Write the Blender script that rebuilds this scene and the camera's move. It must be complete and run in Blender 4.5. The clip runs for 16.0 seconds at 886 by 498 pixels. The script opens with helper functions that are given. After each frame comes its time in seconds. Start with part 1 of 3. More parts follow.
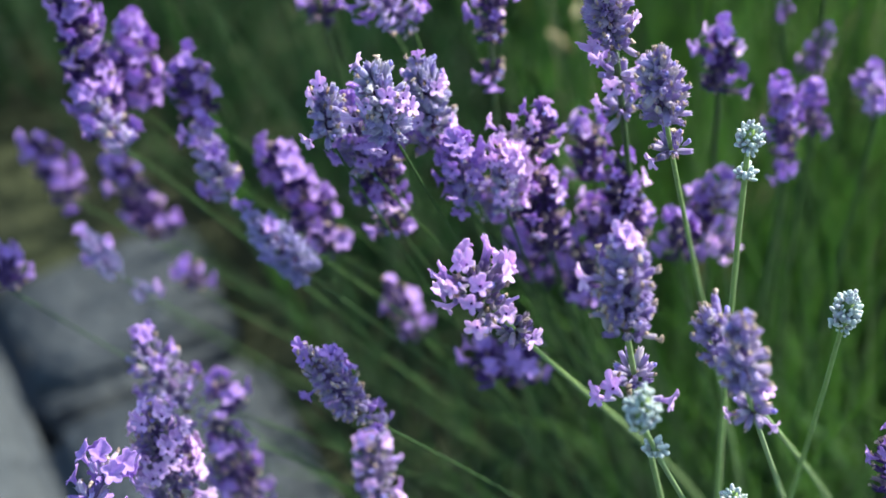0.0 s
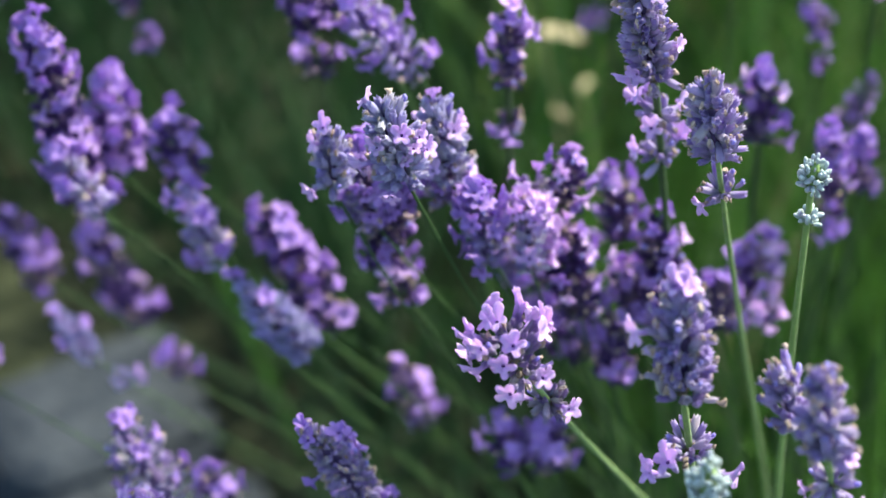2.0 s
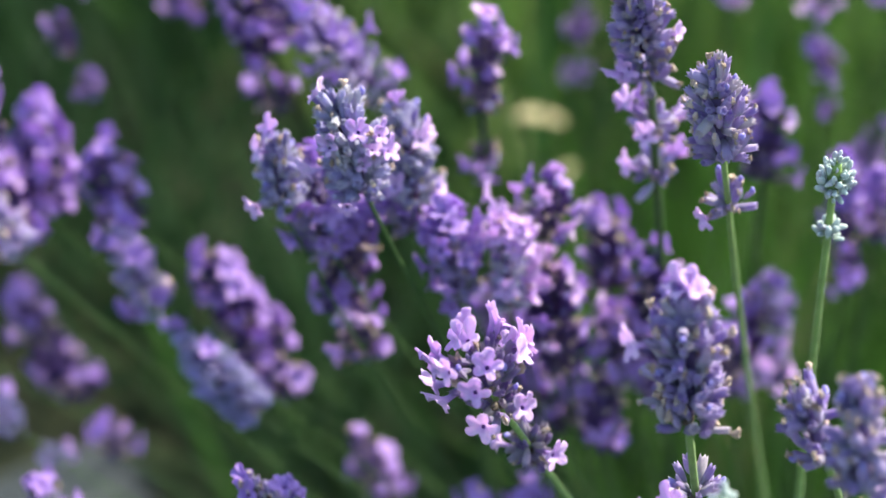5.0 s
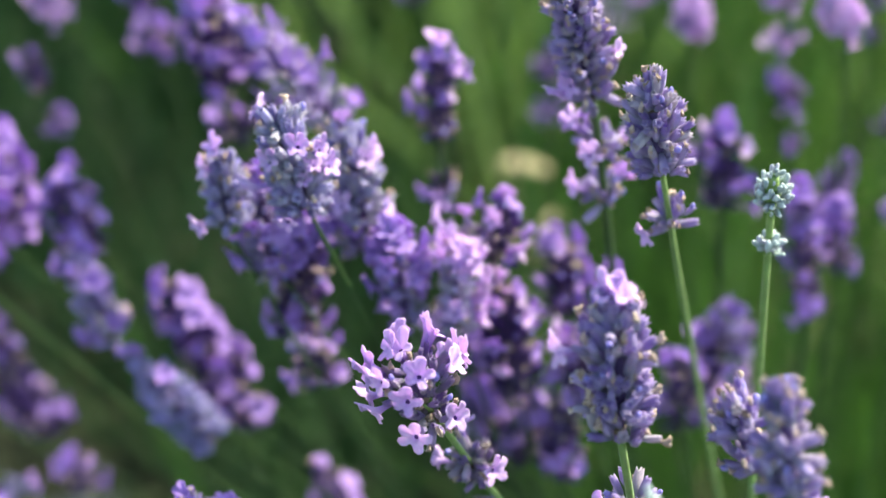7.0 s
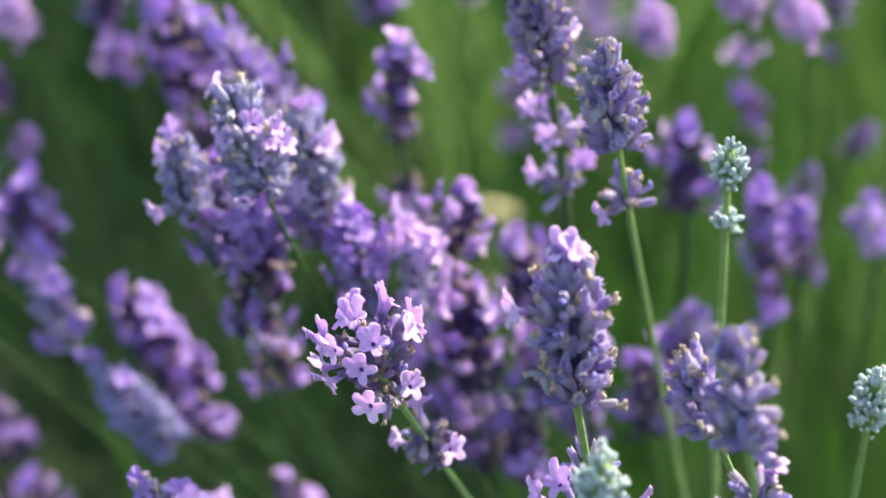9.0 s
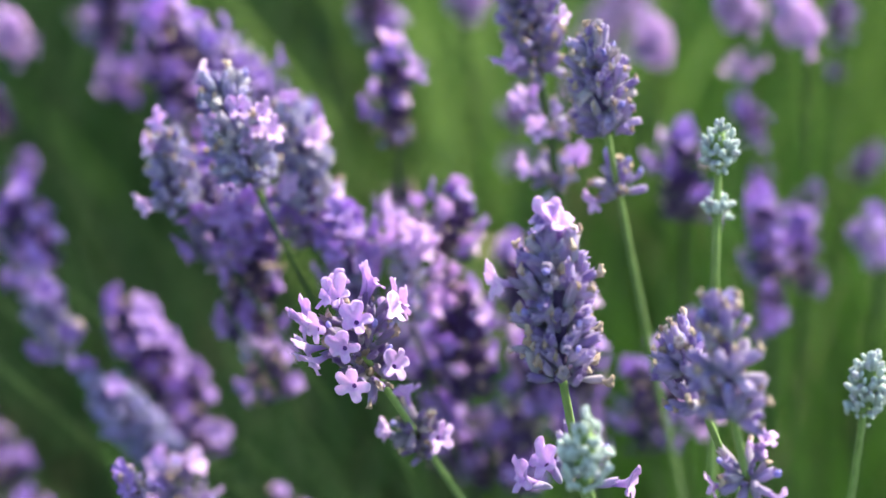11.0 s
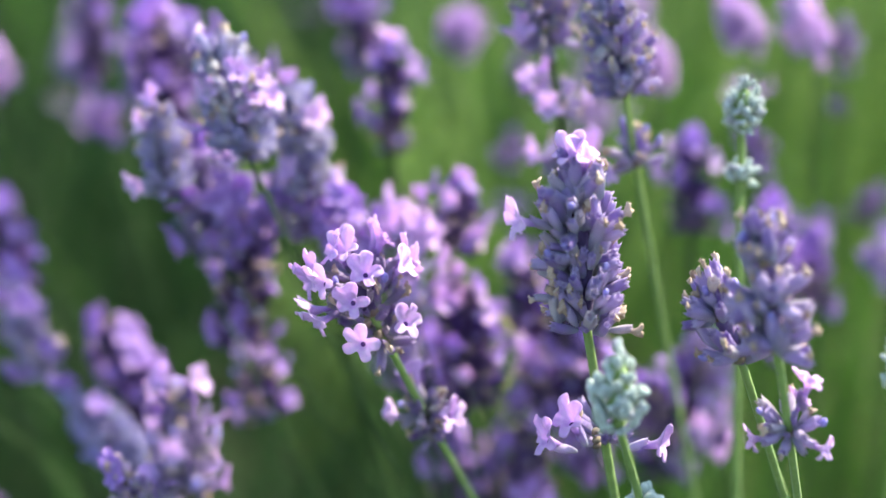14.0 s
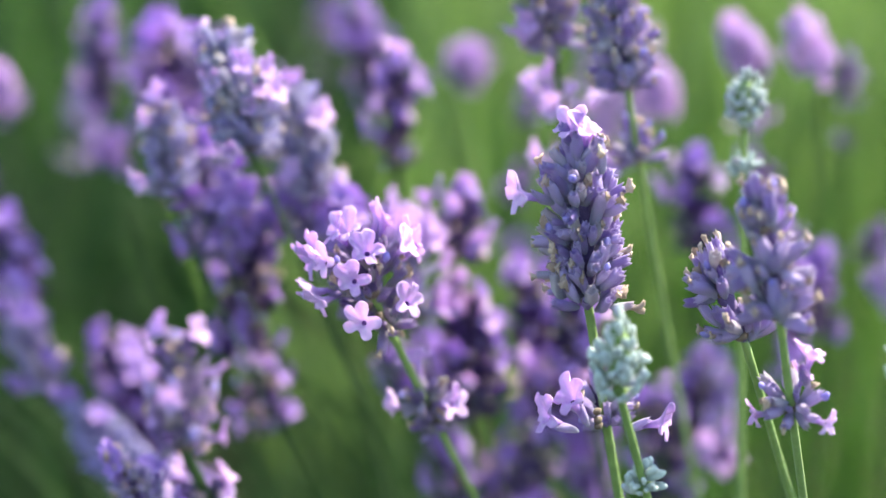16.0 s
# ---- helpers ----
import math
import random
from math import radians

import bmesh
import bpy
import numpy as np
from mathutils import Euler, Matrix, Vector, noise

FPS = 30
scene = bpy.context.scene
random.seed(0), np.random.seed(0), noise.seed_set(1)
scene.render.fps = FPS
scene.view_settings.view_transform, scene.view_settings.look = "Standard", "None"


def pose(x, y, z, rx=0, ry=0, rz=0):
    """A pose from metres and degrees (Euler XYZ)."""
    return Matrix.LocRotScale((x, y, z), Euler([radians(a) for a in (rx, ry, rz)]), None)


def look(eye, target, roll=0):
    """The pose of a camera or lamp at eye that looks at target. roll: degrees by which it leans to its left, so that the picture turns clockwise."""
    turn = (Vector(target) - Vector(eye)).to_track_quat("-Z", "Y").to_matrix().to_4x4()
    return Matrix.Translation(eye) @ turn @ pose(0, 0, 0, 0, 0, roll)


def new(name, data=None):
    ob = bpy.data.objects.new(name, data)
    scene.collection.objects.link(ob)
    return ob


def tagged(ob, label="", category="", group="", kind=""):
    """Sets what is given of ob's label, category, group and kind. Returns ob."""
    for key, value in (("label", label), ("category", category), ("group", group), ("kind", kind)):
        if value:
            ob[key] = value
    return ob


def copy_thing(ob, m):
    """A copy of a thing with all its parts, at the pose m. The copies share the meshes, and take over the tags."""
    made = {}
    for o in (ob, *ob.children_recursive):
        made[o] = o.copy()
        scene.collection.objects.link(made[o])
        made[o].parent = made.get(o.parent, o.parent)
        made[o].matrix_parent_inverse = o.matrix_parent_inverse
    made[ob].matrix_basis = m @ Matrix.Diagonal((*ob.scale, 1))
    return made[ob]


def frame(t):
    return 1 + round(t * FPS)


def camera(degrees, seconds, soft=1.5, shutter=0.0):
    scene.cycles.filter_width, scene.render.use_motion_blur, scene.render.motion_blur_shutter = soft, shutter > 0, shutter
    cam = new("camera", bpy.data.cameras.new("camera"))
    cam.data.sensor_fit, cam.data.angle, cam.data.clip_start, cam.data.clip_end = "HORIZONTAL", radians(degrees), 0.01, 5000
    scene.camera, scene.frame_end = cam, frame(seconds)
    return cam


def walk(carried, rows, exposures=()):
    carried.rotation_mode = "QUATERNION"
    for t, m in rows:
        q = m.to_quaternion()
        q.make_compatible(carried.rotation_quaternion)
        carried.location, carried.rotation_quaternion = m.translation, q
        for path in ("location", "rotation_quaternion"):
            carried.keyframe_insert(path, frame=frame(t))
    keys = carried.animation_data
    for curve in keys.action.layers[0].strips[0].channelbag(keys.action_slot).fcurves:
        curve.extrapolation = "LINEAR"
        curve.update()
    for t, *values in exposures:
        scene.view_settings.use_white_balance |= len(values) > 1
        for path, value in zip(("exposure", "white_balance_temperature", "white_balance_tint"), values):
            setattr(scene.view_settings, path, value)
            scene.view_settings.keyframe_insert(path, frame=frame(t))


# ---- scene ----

FSTOP = 7.5
cam = camera(28.0, 16.0)
PATH = [
    (0.0, pose(-0.0003, -0.3618, 0.8115, 45.00, 0.00, 0.00)),
    (0.5, pose(0.0011, -0.3542, 0.7982, 45.73, 0.17, 0.04)),
    (1.0, pose(-0.0004, -0.3469, 0.7833, 46.80, 0.35, -0.05)),
    (1.5, pose(-0.0000, -0.3310, 0.7792, 46.83, 0.68, 0.03)),
    (2.0, pose(-0.0113, -0.3304, 0.7582, 48.99, 0.12, -1.08)),
    (2.5, pose(-0.0056, -0.3183, 0.7443, 49.53, 0.95, -0.46)),
    (3.0, pose(-0.0042, -0.3047, 0.7344, 49.98, 0.83, -0.13)),
    (3.5, pose(-0.0072, -0.3012, 0.7231, 51.19, 0.95, -0.73)),
    (4.0, pose(-0.0044, -0.2961, 0.7183, 51.84, 0.54, -0.43)),
    (4.2, pose(-0.0077, -0.2981, 0.7123, 52.44, 0.44, -1.01)),
    (6.3, pose(-0.0024, -0.3089, 0.6897, 55.66, -0.60, -1.70)),
    (6.5, pose(0.0084, -0.3108, 0.6893, 55.95, 0.14, -0.61)),
    (7.0, pose(0.0095, -0.3118, 0.6855, 56.58, -0.00, -0.94)),
    (7.5, pose(0.0101, -0.3130, 0.6791, 57.39, -0.16, -1.17)),
    (8.0, pose(0.0125, -0.3154, 0.6742, 58.02, -0.05, -1.33)),
    (8.5, pose(0.0147, -0.3177, 0.6705, 58.72, 0.02, -1.47)),
    (9.0, pose(0.0147, -0.3236, 0.6636, 59.70, -0.09, -1.54)),
    (9.2, pose(0.0195, -0.3270, 0.6632, 59.94, 0.17, -1.00)),
    (11.3, pose(0.0222, -0.3312, 0.6390, 63.04, 0.47, -0.94)),
    (11.5, pose(0.0175, -0.3328, 0.6359, 63.48, 0.25, -1.69)),
    (12.0, pose(0.0177, -0.3319, 0.6301, 64.34, 0.22, -1.68)),
    (12.5, pose(0.0185, -0.3319, 0.6240, 64.96, 0.19, -1.49)),
    (13.0, pose(0.0198, -0.3294, 0.6149, 65.67, 0.27, -1.29)),
    (13.5, pose(0.0184, -0.3269, 0.6077, 66.56, 0.11, -1.52)),
    (14.0, pose(0.0134, -0.3272, 0.6006, 67.63, 0.25, -2.01)),
    (14.5, pose(0.0144, -0.3297, 0.5953, 68.20, 0.00, -1.60)),
    (15.0, pose(0.0190, -0.3338, 0.5902, 68.90, 0.13, -1.08)),
    (15.5, pose(0.0185, -0.3349, 0.5868, 69.76, 0.15, -1.32)),
    (16.0, pose(0.0143, -0.3344, 0.5816, 70.72, 0.02, -1.63)),
]
walk(cam, PATH, [(0.0, 1.24, 6350, -4), (4.0, 1.29, 6700, -5), (8.0, 1.42, 7000, -6), (12.0, 1.53, 7100, -6), (16.0, 1.69, 7050, -4)])
cam.data.dof.use_dof = True
cam.data.dof.aperture_fstop = FSTOP

# ---- world and light ----
SUN_ELEVATION, SUN_AZIMUTH = radians(46), radians(56)  # azimuth from +y towards +x
world = bpy.data.worlds.new("sky")
scene.world = world
world.use_nodes = True
wn = world.node_tree
sky = wn.nodes.new("ShaderNodeTexSky")
sky.sky_type = "NISHITA"
sky.sun_disc = False
sky.sun_elevation = SUN_ELEVATION
sky.sun_rotation = SUN_AZIMUTH
wn.links.new(sky.outputs[0], wn.nodes["Background"].inputs[0])
wn.nodes["Background"].inputs[1].default_value = 0.15

sun = new("sun", bpy.data.lights.new("sun", "SUN"))
sun.data.energy = 5.0
sun.data.angle = radians(1.5)
sun.data.color = (1.0, 0.93, 0.83)
sun_way = Vector((math.sin(SUN_AZIMUTH) * math.cos(SUN_ELEVATION), math.cos(SUN_AZIMUTH) * math.cos(SUN_ELEVATION), math.sin(SUN_ELEVATION)))
sun.matrix_world = look(sun_way * 20, (0, 0, 0))


# ---- materials ----
PLAIN = {}


def material(name, low, high, scale=200.0, rough=0.6, translucent=0.0, sheen=0.0, base=None, bump=0.15, spread=0.5, fine=4.0, third=None, rim=None):
    """Two-tone surface with grain at two scales; each piece takes its own tone. base: the colour at the foot of a piece."""
    if base:  # the same surface for joined heads, which have no single foot
        PLAIN[name] = material(name + "_joined", low, high, scale, rough, translucent, sheen, None, bump, spread, fine, third)
    m = bpy.data.materials.new(name)
    m.use_nodes = True
    n, l = m.node_tree.nodes, m.node_tree.links
    shader = n["Principled BSDF"]
    where = n.new("ShaderNodeTexCoord")
    info = n.new("ShaderNodeObjectInfo")
    island = n.new("ShaderNodeNewGeometry")
    coarse, grain = n.new("ShaderNodeTexNoise"), n.new("ShaderNodeTexNoise")
    for node, s in ((coarse, scale), (grain, scale * fine)):
        node.inputs["Scale"].default_value = s
        node.inputs["Detail"].default_value = 3
        l.new(where.outputs["Object"], node.inputs["Vector"])
    add = n.new("ShaderNodeMath")
    add.operation = "ADD"
    l.new(info.outputs["Random"], add.inputs[0])
    l.new(island.outputs["Random Per Island"], add.inputs[1])
    frac = n.new("ShaderNodeMath")
    frac.operation = "FRACT"
    l.new(add.outputs[0], frac.inputs[0])
    blend = n.new("ShaderNodeMix")
    blend.inputs[0].default_value = 1 - spread
    l.new(frac.outputs[0], blend.inputs[2])
    l.new(coarse.outputs["Fac"], blend.inputs[3])
    tone = n.new("ShaderNodeMix")
    tone.data_type = "RGBA"
    tone.inputs[6].default_value = (*low, 1)
    tone.inputs[7].default_value = (*high, 1)
    l.new(blend.outputs[0], tone.inputs[0])
    colour = tone.outputs[2]
    if third:  # some pieces turn to another hue
        other = n.new("ShaderNodeMath")
        other.operation = "MULTIPLY"
        other.inputs[1].default_value = 7.31
        l.new(frac.outputs[0], other.inputs[0])
        again = n.new("ShaderNodeMath")
        again.operation = "FRACT"
        l.new(other.outputs[0], again.inputs[0])
        some = n.new("ShaderNodeMapRange")
        some.inputs[1].default_value, some.inputs[2].default_value = 0.66, 0.98
        l.new(again.outputs[0], some.inputs[0])
        turn = n.new("ShaderNodeMix")
        turn.data_type = "RGBA"
        l.new(some.outputs[0], turn.inputs[0])
        l.new(colour, turn.inputs[6])
        turn.inputs[7].default_value = (*third, 1)
        colour = turn.outputs[2]
    if base:
        split = n.new("ShaderNodeSeparateXYZ")
        l.new(where.outputs["Generated"], split.inputs[0])
        ramp = n.new("ShaderNodeMapRange")
        ramp.inputs[1].default_value, ramp.inputs[2].default_value = 0.05, 0.62
        l.new(split.outputs[2], ramp.inputs[0])
        foot = n.new("ShaderNodeMix")
        foot.data_type = "RGBA"
        foot.inputs[6].default_value = (*base, 1)
        l.new(ramp.outputs[0], foot.inputs[0])
        l.new(colour, foot.inputs[7])
        colour = foot.outputs[2]
    if rim:  # pale downy teeth round the mouth
        edge_of = n.new("ShaderNodeSeparateXYZ")
        l.new(where.outputs["Generated"], edge_of.inputs[0])
        near = n.new("ShaderNodeMapRange")
        near.inputs[1].default_value, near.inputs[2].default_value, near.inputs[4].default_value = 0.8, 1.0, 0.5
        l.new(edge_of.outputs[2], near.inputs[0])
        down = n.new("ShaderNodeMix")
        down.data_type = "RGBA"
        l.new(near.outputs[0], down.inputs[0])
        l.new(colour, down.inputs[6])
        down.inputs[7].default_value = (*rim, 1)
        colour = down.outputs[2]
    fleck = n.new("ShaderNodeMix")
    fleck.data_type = "RGBA"
    fleck.blend_type = "OVERLAY"
    fleck.inputs[0].default_value = 0.3
    l.new(colour, fleck.inputs[6])
    l.new(grain.outputs["Fac"], fleck.inputs[7])
    colour = fleck.outputs[2]
    l.new(colour, shader.inputs["Base Color"])
    shader.inputs["Roughness"].default_value = rough
    shader.inputs["Specular IOR Level"].default_value = 0.35
    shader.inputs["Sheen Weight"].default_value = sheen
    shader.inputs["Sheen Roughness"].default_value = 0.4
    if bump:
        b = n.new("ShaderNodeBump")
        b.inputs["Strength"].default_value = bump
        b.inputs["Distance"].default_value = 0.5 / scale
        l.new(grain.outputs["Fac"], b.inputs["Height"])
        l.new(b.outputs[0], shader.inputs["Normal"])
    if translucent:
        glow = n.new("ShaderNodeBsdfTranslucent")
        l.new(colour, glow.inputs["Color"])
        mix = n.new("ShaderNodeMixShader")
        mix.inputs[0].default_value = translucent
        l.new(shader.outputs[0], mix.inputs[1])
        l.new(glow.outputs[0], mix.inputs[2])
        l.new(mix.outputs[0], n["Material Output"].inputs["Surface"])
    return m


CALYX_PURPLE = material("calyx_purple", (0.25, 0.13, 0.52), (0.72, 0.57, 0.9), 300, 0.75, 0.38, 0.3, (0.37, 0.36, 0.49), 0.5, 0.8, 4.0, (0.62, 0.53, 0.6), (0.7, 0.58, 0.78))
CALYX_PLUM = material("calyx_plum", (0.17, 0.07, 0.38), (0.54, 0.38, 0.76), 300, 0.75, 0.3, 0.3, (0.27, 0.26, 0.32), 0.65, 0.8, 4.0, (0.58, 0.48, 0.5), (0.66, 0.52, 0.7))
CALYX_BLUE = material("calyx_blue", (0.28, 0.2, 0.58), (0.7, 0.63, 0.91), 300, 0.75, 0.38, 0.3, (0.38, 0.38, 0.52), 0.5, 0.8, 4.0, (0.7, 0.63, 0.73), (0.78, 0.72, 0.87))
# deep violet of their own, darkened further for heads that stand in shade
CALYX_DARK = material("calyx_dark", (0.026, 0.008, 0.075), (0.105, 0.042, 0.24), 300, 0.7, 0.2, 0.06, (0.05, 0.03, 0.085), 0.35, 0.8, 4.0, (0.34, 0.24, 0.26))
CALYX_GREY = material("calyx_grey", (0.4, 0.46, 0.46), (0.64, 0.7, 0.71), 300, 0.8, 0.2, 0.5, (0.4, 0.46, 0.41), 0.25, 0.7, 4.0, (0.56, 0.52, 0.64), (0.74, 0.77, 0.79))
CALYX_SLATE = material("calyx_slate", (0.19, 0.155, 0.41), (0.41, 0.35, 0.66), 300, 0.8, 0.2, 0.25, (0.24, 0.26, 0.34), 0.25, 0.7)
# dark violet that paints shade into the gaps of a flower head
GAP_SHADE = material("gap_shade", (0.06, 0.035, 0.12), (0.2, 0.13, 0.3), 500, 0.8, 0.1, 0.1)
PETAL_PALE = material("petal_pale", (0.68, 0.44, 0.82), (0.9, 0.7, 0.93), 250, 0.6, 0.5, 0.2, (0.48, 0.28, 0.72), 0.2)
PETAL_VIOLET = material("petal_violet", (0.38, 0.205, 0.63), (0.66, 0.44, 0.86), 250, 0.6, 0.5, 0.12, (0.26, 0.14, 0.5), 0.2)
PETAL_BUD = material("petal_bud", (0.26, 0.2, 0.62), (0.5, 0.42, 0.86), 300, 0.6, 0.3, 0.2, None, 0.2)
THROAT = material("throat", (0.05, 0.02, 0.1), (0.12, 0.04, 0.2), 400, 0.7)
WITHERED = material("withered", (0.34, 0.21, 0.16), (0.8, 0.63, 0.55), 500, 0.8, 0.2, 0.2, None, 0.3)
BRACT = material("bract", (0.12, 0.08, 0.07), (0.26, 0.2, 0.15), 400, 0.8, 0.2, 0.1)
# the shade among the plants is put into this darker stem green
STEM_SHADED = material("stem", (0.018, 0.046, 0.009), (0.048, 0.096, 0.02), 120, 0.6, 0.0, 0.08)
STEM_GREY = material("stem_grey", (0.11, 0.18, 0.05), (0.24, 0.34, 0.1), 120, 0.6, 0.0, 0.2)
# one leaf green in three tones; sunlight and shade are put into the colour
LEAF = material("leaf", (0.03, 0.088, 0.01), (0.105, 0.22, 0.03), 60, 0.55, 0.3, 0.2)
LEAF_LIT = material("leaf_lit", (0.12, 0.195, 0.045), (0.27, 0.39, 0.115), 60, 0.5, 0.35, 0.2)
LEAF_SHADED = material("leaf_shaded", (0.009, 0.032, 0.007), (0.034, 0.09, 0.02), 60, 0.6, 0.2, 0.2)
STRAW = material("straw", (0.3, 0.24, 0.13), (0.5, 0.42, 0.26), 90, 0.7, 0.2, 0.1)
SOIL = material("soil", (0.022, 0.017, 0.011), (0.04, 0.058, 0.02), 6, 0.95, 0, 0, None, 0.6)
STONE = material("stone", (0.027, 0.031, 0.039), (0.062, 0.068, 0.08), 25, 0.85, 0, 0, None, 0.4, 0.3)


# ---- shapes ----
def mesh_of(name, verts, faces, mat, smooth=True, extra=(), second=None):
    me = bpy.data.meshes.new(name)
    me.from_pydata(verts, [], list(faces) + list(extra))
    me.materials.append(mat)
    if second:
        me.materials.append(second)
        for p in me.polygons[len(faces):]:
            p.material_index = 1
    for p in me.polygons:
        p.use_smooth = smooth
    me.update()
    return me


def loft(rings, close_start=True, close_end=True):
    """Vertices and faces of a skin over rings of equal length."""
    k = len(rings[0])
    verts = [v for r in rings for v in r]
    faces = [(i * k + j, i * k + (j + 1) % k, (i + 1) * k + (j + 1) % k, (i + 1) * k + j)
             for i in range(len(rings) - 1) for j in range(k)]
    if close_start:
        faces.append(tuple(range(k - 1, -1, -1)))
    if close_end:
        faces.append(tuple(range((len(rings) - 1) * k, len(rings) * k)))
    return verts, faces


def calyx_mesh(name, mat, budlike=False, sides=10, seed=0):
    """A ribbed, slightly bent tube of unit length along z, with a toothed mouth; a bud is closed."""
    rng = random.Random(seed)
    profile = [(0.0, 0.06), (0.1, 0.11), (0.3, 0.15), (0.55, 0.18), (0.8, 0.174), (0.95, 0.148)]
    if budlike:
        profile = [(z, r * 1.3) for z, r in profile]
    profile += [(1.07, 0.12), (1.13, 0.03)] if budlike else [(1.02, 0.145), (0.97, 0.1), (0.85, 0.06)]
    bend = rng.uniform(-0.18, 0.18)
    rings = []
    for i, (z, r) in enumerate(profile):
        ring = []
        for j in range(sides):
            a = 2 * math.pi * j / sides
            rib = 1 + (0.12 if j % 2 else -0.12) * (0.2 < z) + rng.uniform(-0.05, 0.05)
            tooth = (0.09 if j % 2 else -0.06) if not budlike and i in (5, 6) else 0
            ring.append((r * rib * math.cos(a) + bend * z * z, r * rib * math.sin(a), z + tooth))
        rings.append(ring)
    verts, faces = loft(rings)
    return mesh_of(name, verts, faces, mat)


def corolla_mesh(name, mat, seed=0, spread=1.0, k=40):
    """An open two-lipped floret: tube along z, two large upper lobes towards +x and three lower ones. Unit: millimetres / 1000."""
    rng = random.Random(seed)
    lobes = [(31, 4.2, 36), (-31, 4.2, 36), (100, 3.5, 38), (-100, 3.5, 38), (180, 3.7, 38)]
    lobes = [(a + rng.uniform(-8, 8), r * rng.uniform(0.82, 1.12), w * rng.uniform(0.88, 1.05)) for a, r, w in lobes]
    tips = [rng.uniform(-0.9, 0.9) for _ in lobes]

    def bent(deg, f):
        """How far a lobe curls forward or back, with a crimped edge."""
        lift = sum(t * max(0.0, 1 - abs((deg - a + 180) % 360 - 180) / w) for (a, r, w), t in zip(lobes, tips))
        return f * f * lift + 0.16 * f * f * math.sin(11 * radians(deg) + ripple) + 0.1 * f * f * math.sin(17 * radians(deg) + 2.3 * ripple)

    def reach(deg):
        best = 1.75
        for a, r, w in lobes:
            d = abs((deg - a + 180) % 360 - 180) / w
            best = max(best, r * (1 - 0.6 * d ** 2.6) if d < 1 else 0)
        return best

    rings = []
    for z, r in ((0.0, 0.45), (1.5, 0.6), (3.0, 0.85), (3.7, 1.15)):
        rings.append([(r * math.cos(2 * math.pi * j / k), r * math.sin(2 * math.pi * j / k), z) for j in range(k)])
    tilt = [0.3, 0.6, 0.85, 1.0]
    ripple = rng.uniform(0, 6)
    for f in tilt:
        ring = []
        for j in range(k):
            deg = 360 * j / k
            R = 1.15 + (reach(deg) * spread - 1.15) * f
            up = max(0.0, math.cos(radians(deg)))
            z = 3.7 + 0.8 * f + up * f * 2.2 - (1 - up) * f * f * 0.6 + bent(deg, f)
            ring.append((R * math.cos(radians(deg)), R * math.sin(radians(deg)), z))
        rings.append(ring)
    top = []
    for f in (0.97, 0.85, 0.6, 0.3, 0.0):
        ring = []
        for j in range(k):
            deg = 360 * j / k
            R = 0.98 + (reach(deg) * spread - 1.0) * f
            up = max(0.0, math.cos(radians(deg)))
            z = 3.86 + 0.8 * f + up * f * 2.2 - (1 - up) * f * f * 0.6 + bent(deg, f)
            ring.append((R * math.cos(radians(deg)), R * math.sin(radians(deg)), z))
        top.append(ring)
    rings += top
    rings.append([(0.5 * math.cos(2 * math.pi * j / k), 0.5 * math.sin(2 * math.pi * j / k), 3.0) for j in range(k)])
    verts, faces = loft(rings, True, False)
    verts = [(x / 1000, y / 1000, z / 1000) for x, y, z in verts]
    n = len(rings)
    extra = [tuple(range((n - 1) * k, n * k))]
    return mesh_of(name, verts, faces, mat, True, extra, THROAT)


def withered_mesh(name, seed):
    """A shrivelled floret, crumpled and curled, in metres."""
    rng = random.Random(seed)
    rings = []
    for i, (z, r) in enumerate(((0, 0.4), (0.7, 0.5), (1.4, 0.8), (2.1, 1.15), (2.5, 1.0), (2.2, 0.4))):
        ring = []
        for j in range(8):
            a = 2 * math.pi * j / 8
            q = r * rng.uniform(0.35, 1.5)
            ring.append(((q * math.cos(a) + 0.12 * z * z) / 1000, q * 0.5 * math.sin(a) / 1000, (z + rng.uniform(-0.35, 0.45)) / 1000))
        rings.append(ring)
    verts, faces = loft(rings)
    return mesh_of(name, verts, faces, WITHERED)


def floret_bud_mesh(name, seed):
    """A closed floret pushing out of its calyx: a lumpy, slightly cleft knob, in metres."""
    rng = random.Random(seed)
    rings = []
    for z, r in ((-0.4, 0.5), (0.2, 0.72), (0.9, 0.85), (1.5, 0.7), (1.9, 0.35)):
        rings.append([(r * rng.uniform(0.88, 1.12) * (1 - 0.25 * (z > 1) * (j % 4 == 0)) * math.cos(0.785 * j) / 1000 + 0.00012 * z * z, r * rng.uniform(0.88, 1.12) * math.sin(0.785 * j) / 1000, z / 1000) for j in range(8)])
    verts, faces = loft(rings)
    return mesh_of(name, verts, faces, PETAL_BUD)


def bract_mesh(name, mat):
    """The node of a whorl: a small collar with two pointed papery bracts."""
    rings = []
    for z, r in ((-0.8, 0.9), (-0.2, 1.1), (0.4, 1.1), (0.9, 0.8)):
        ring = []
        for j in range(12):
            a = 2 * math.pi * j / 12
            flare = 1 + 0.8 * max(0.0, math.cos(a) ** 8) * (z > -0.5) * (z < 0.8)
            ring.append((r * flare * math.cos(a) / 1000, r * math.sin(a) / 1000, z / 1000))
        rings.append(ring)
    verts, faces = loft(rings)
    return mesh_of(name, verts, faces, mat)


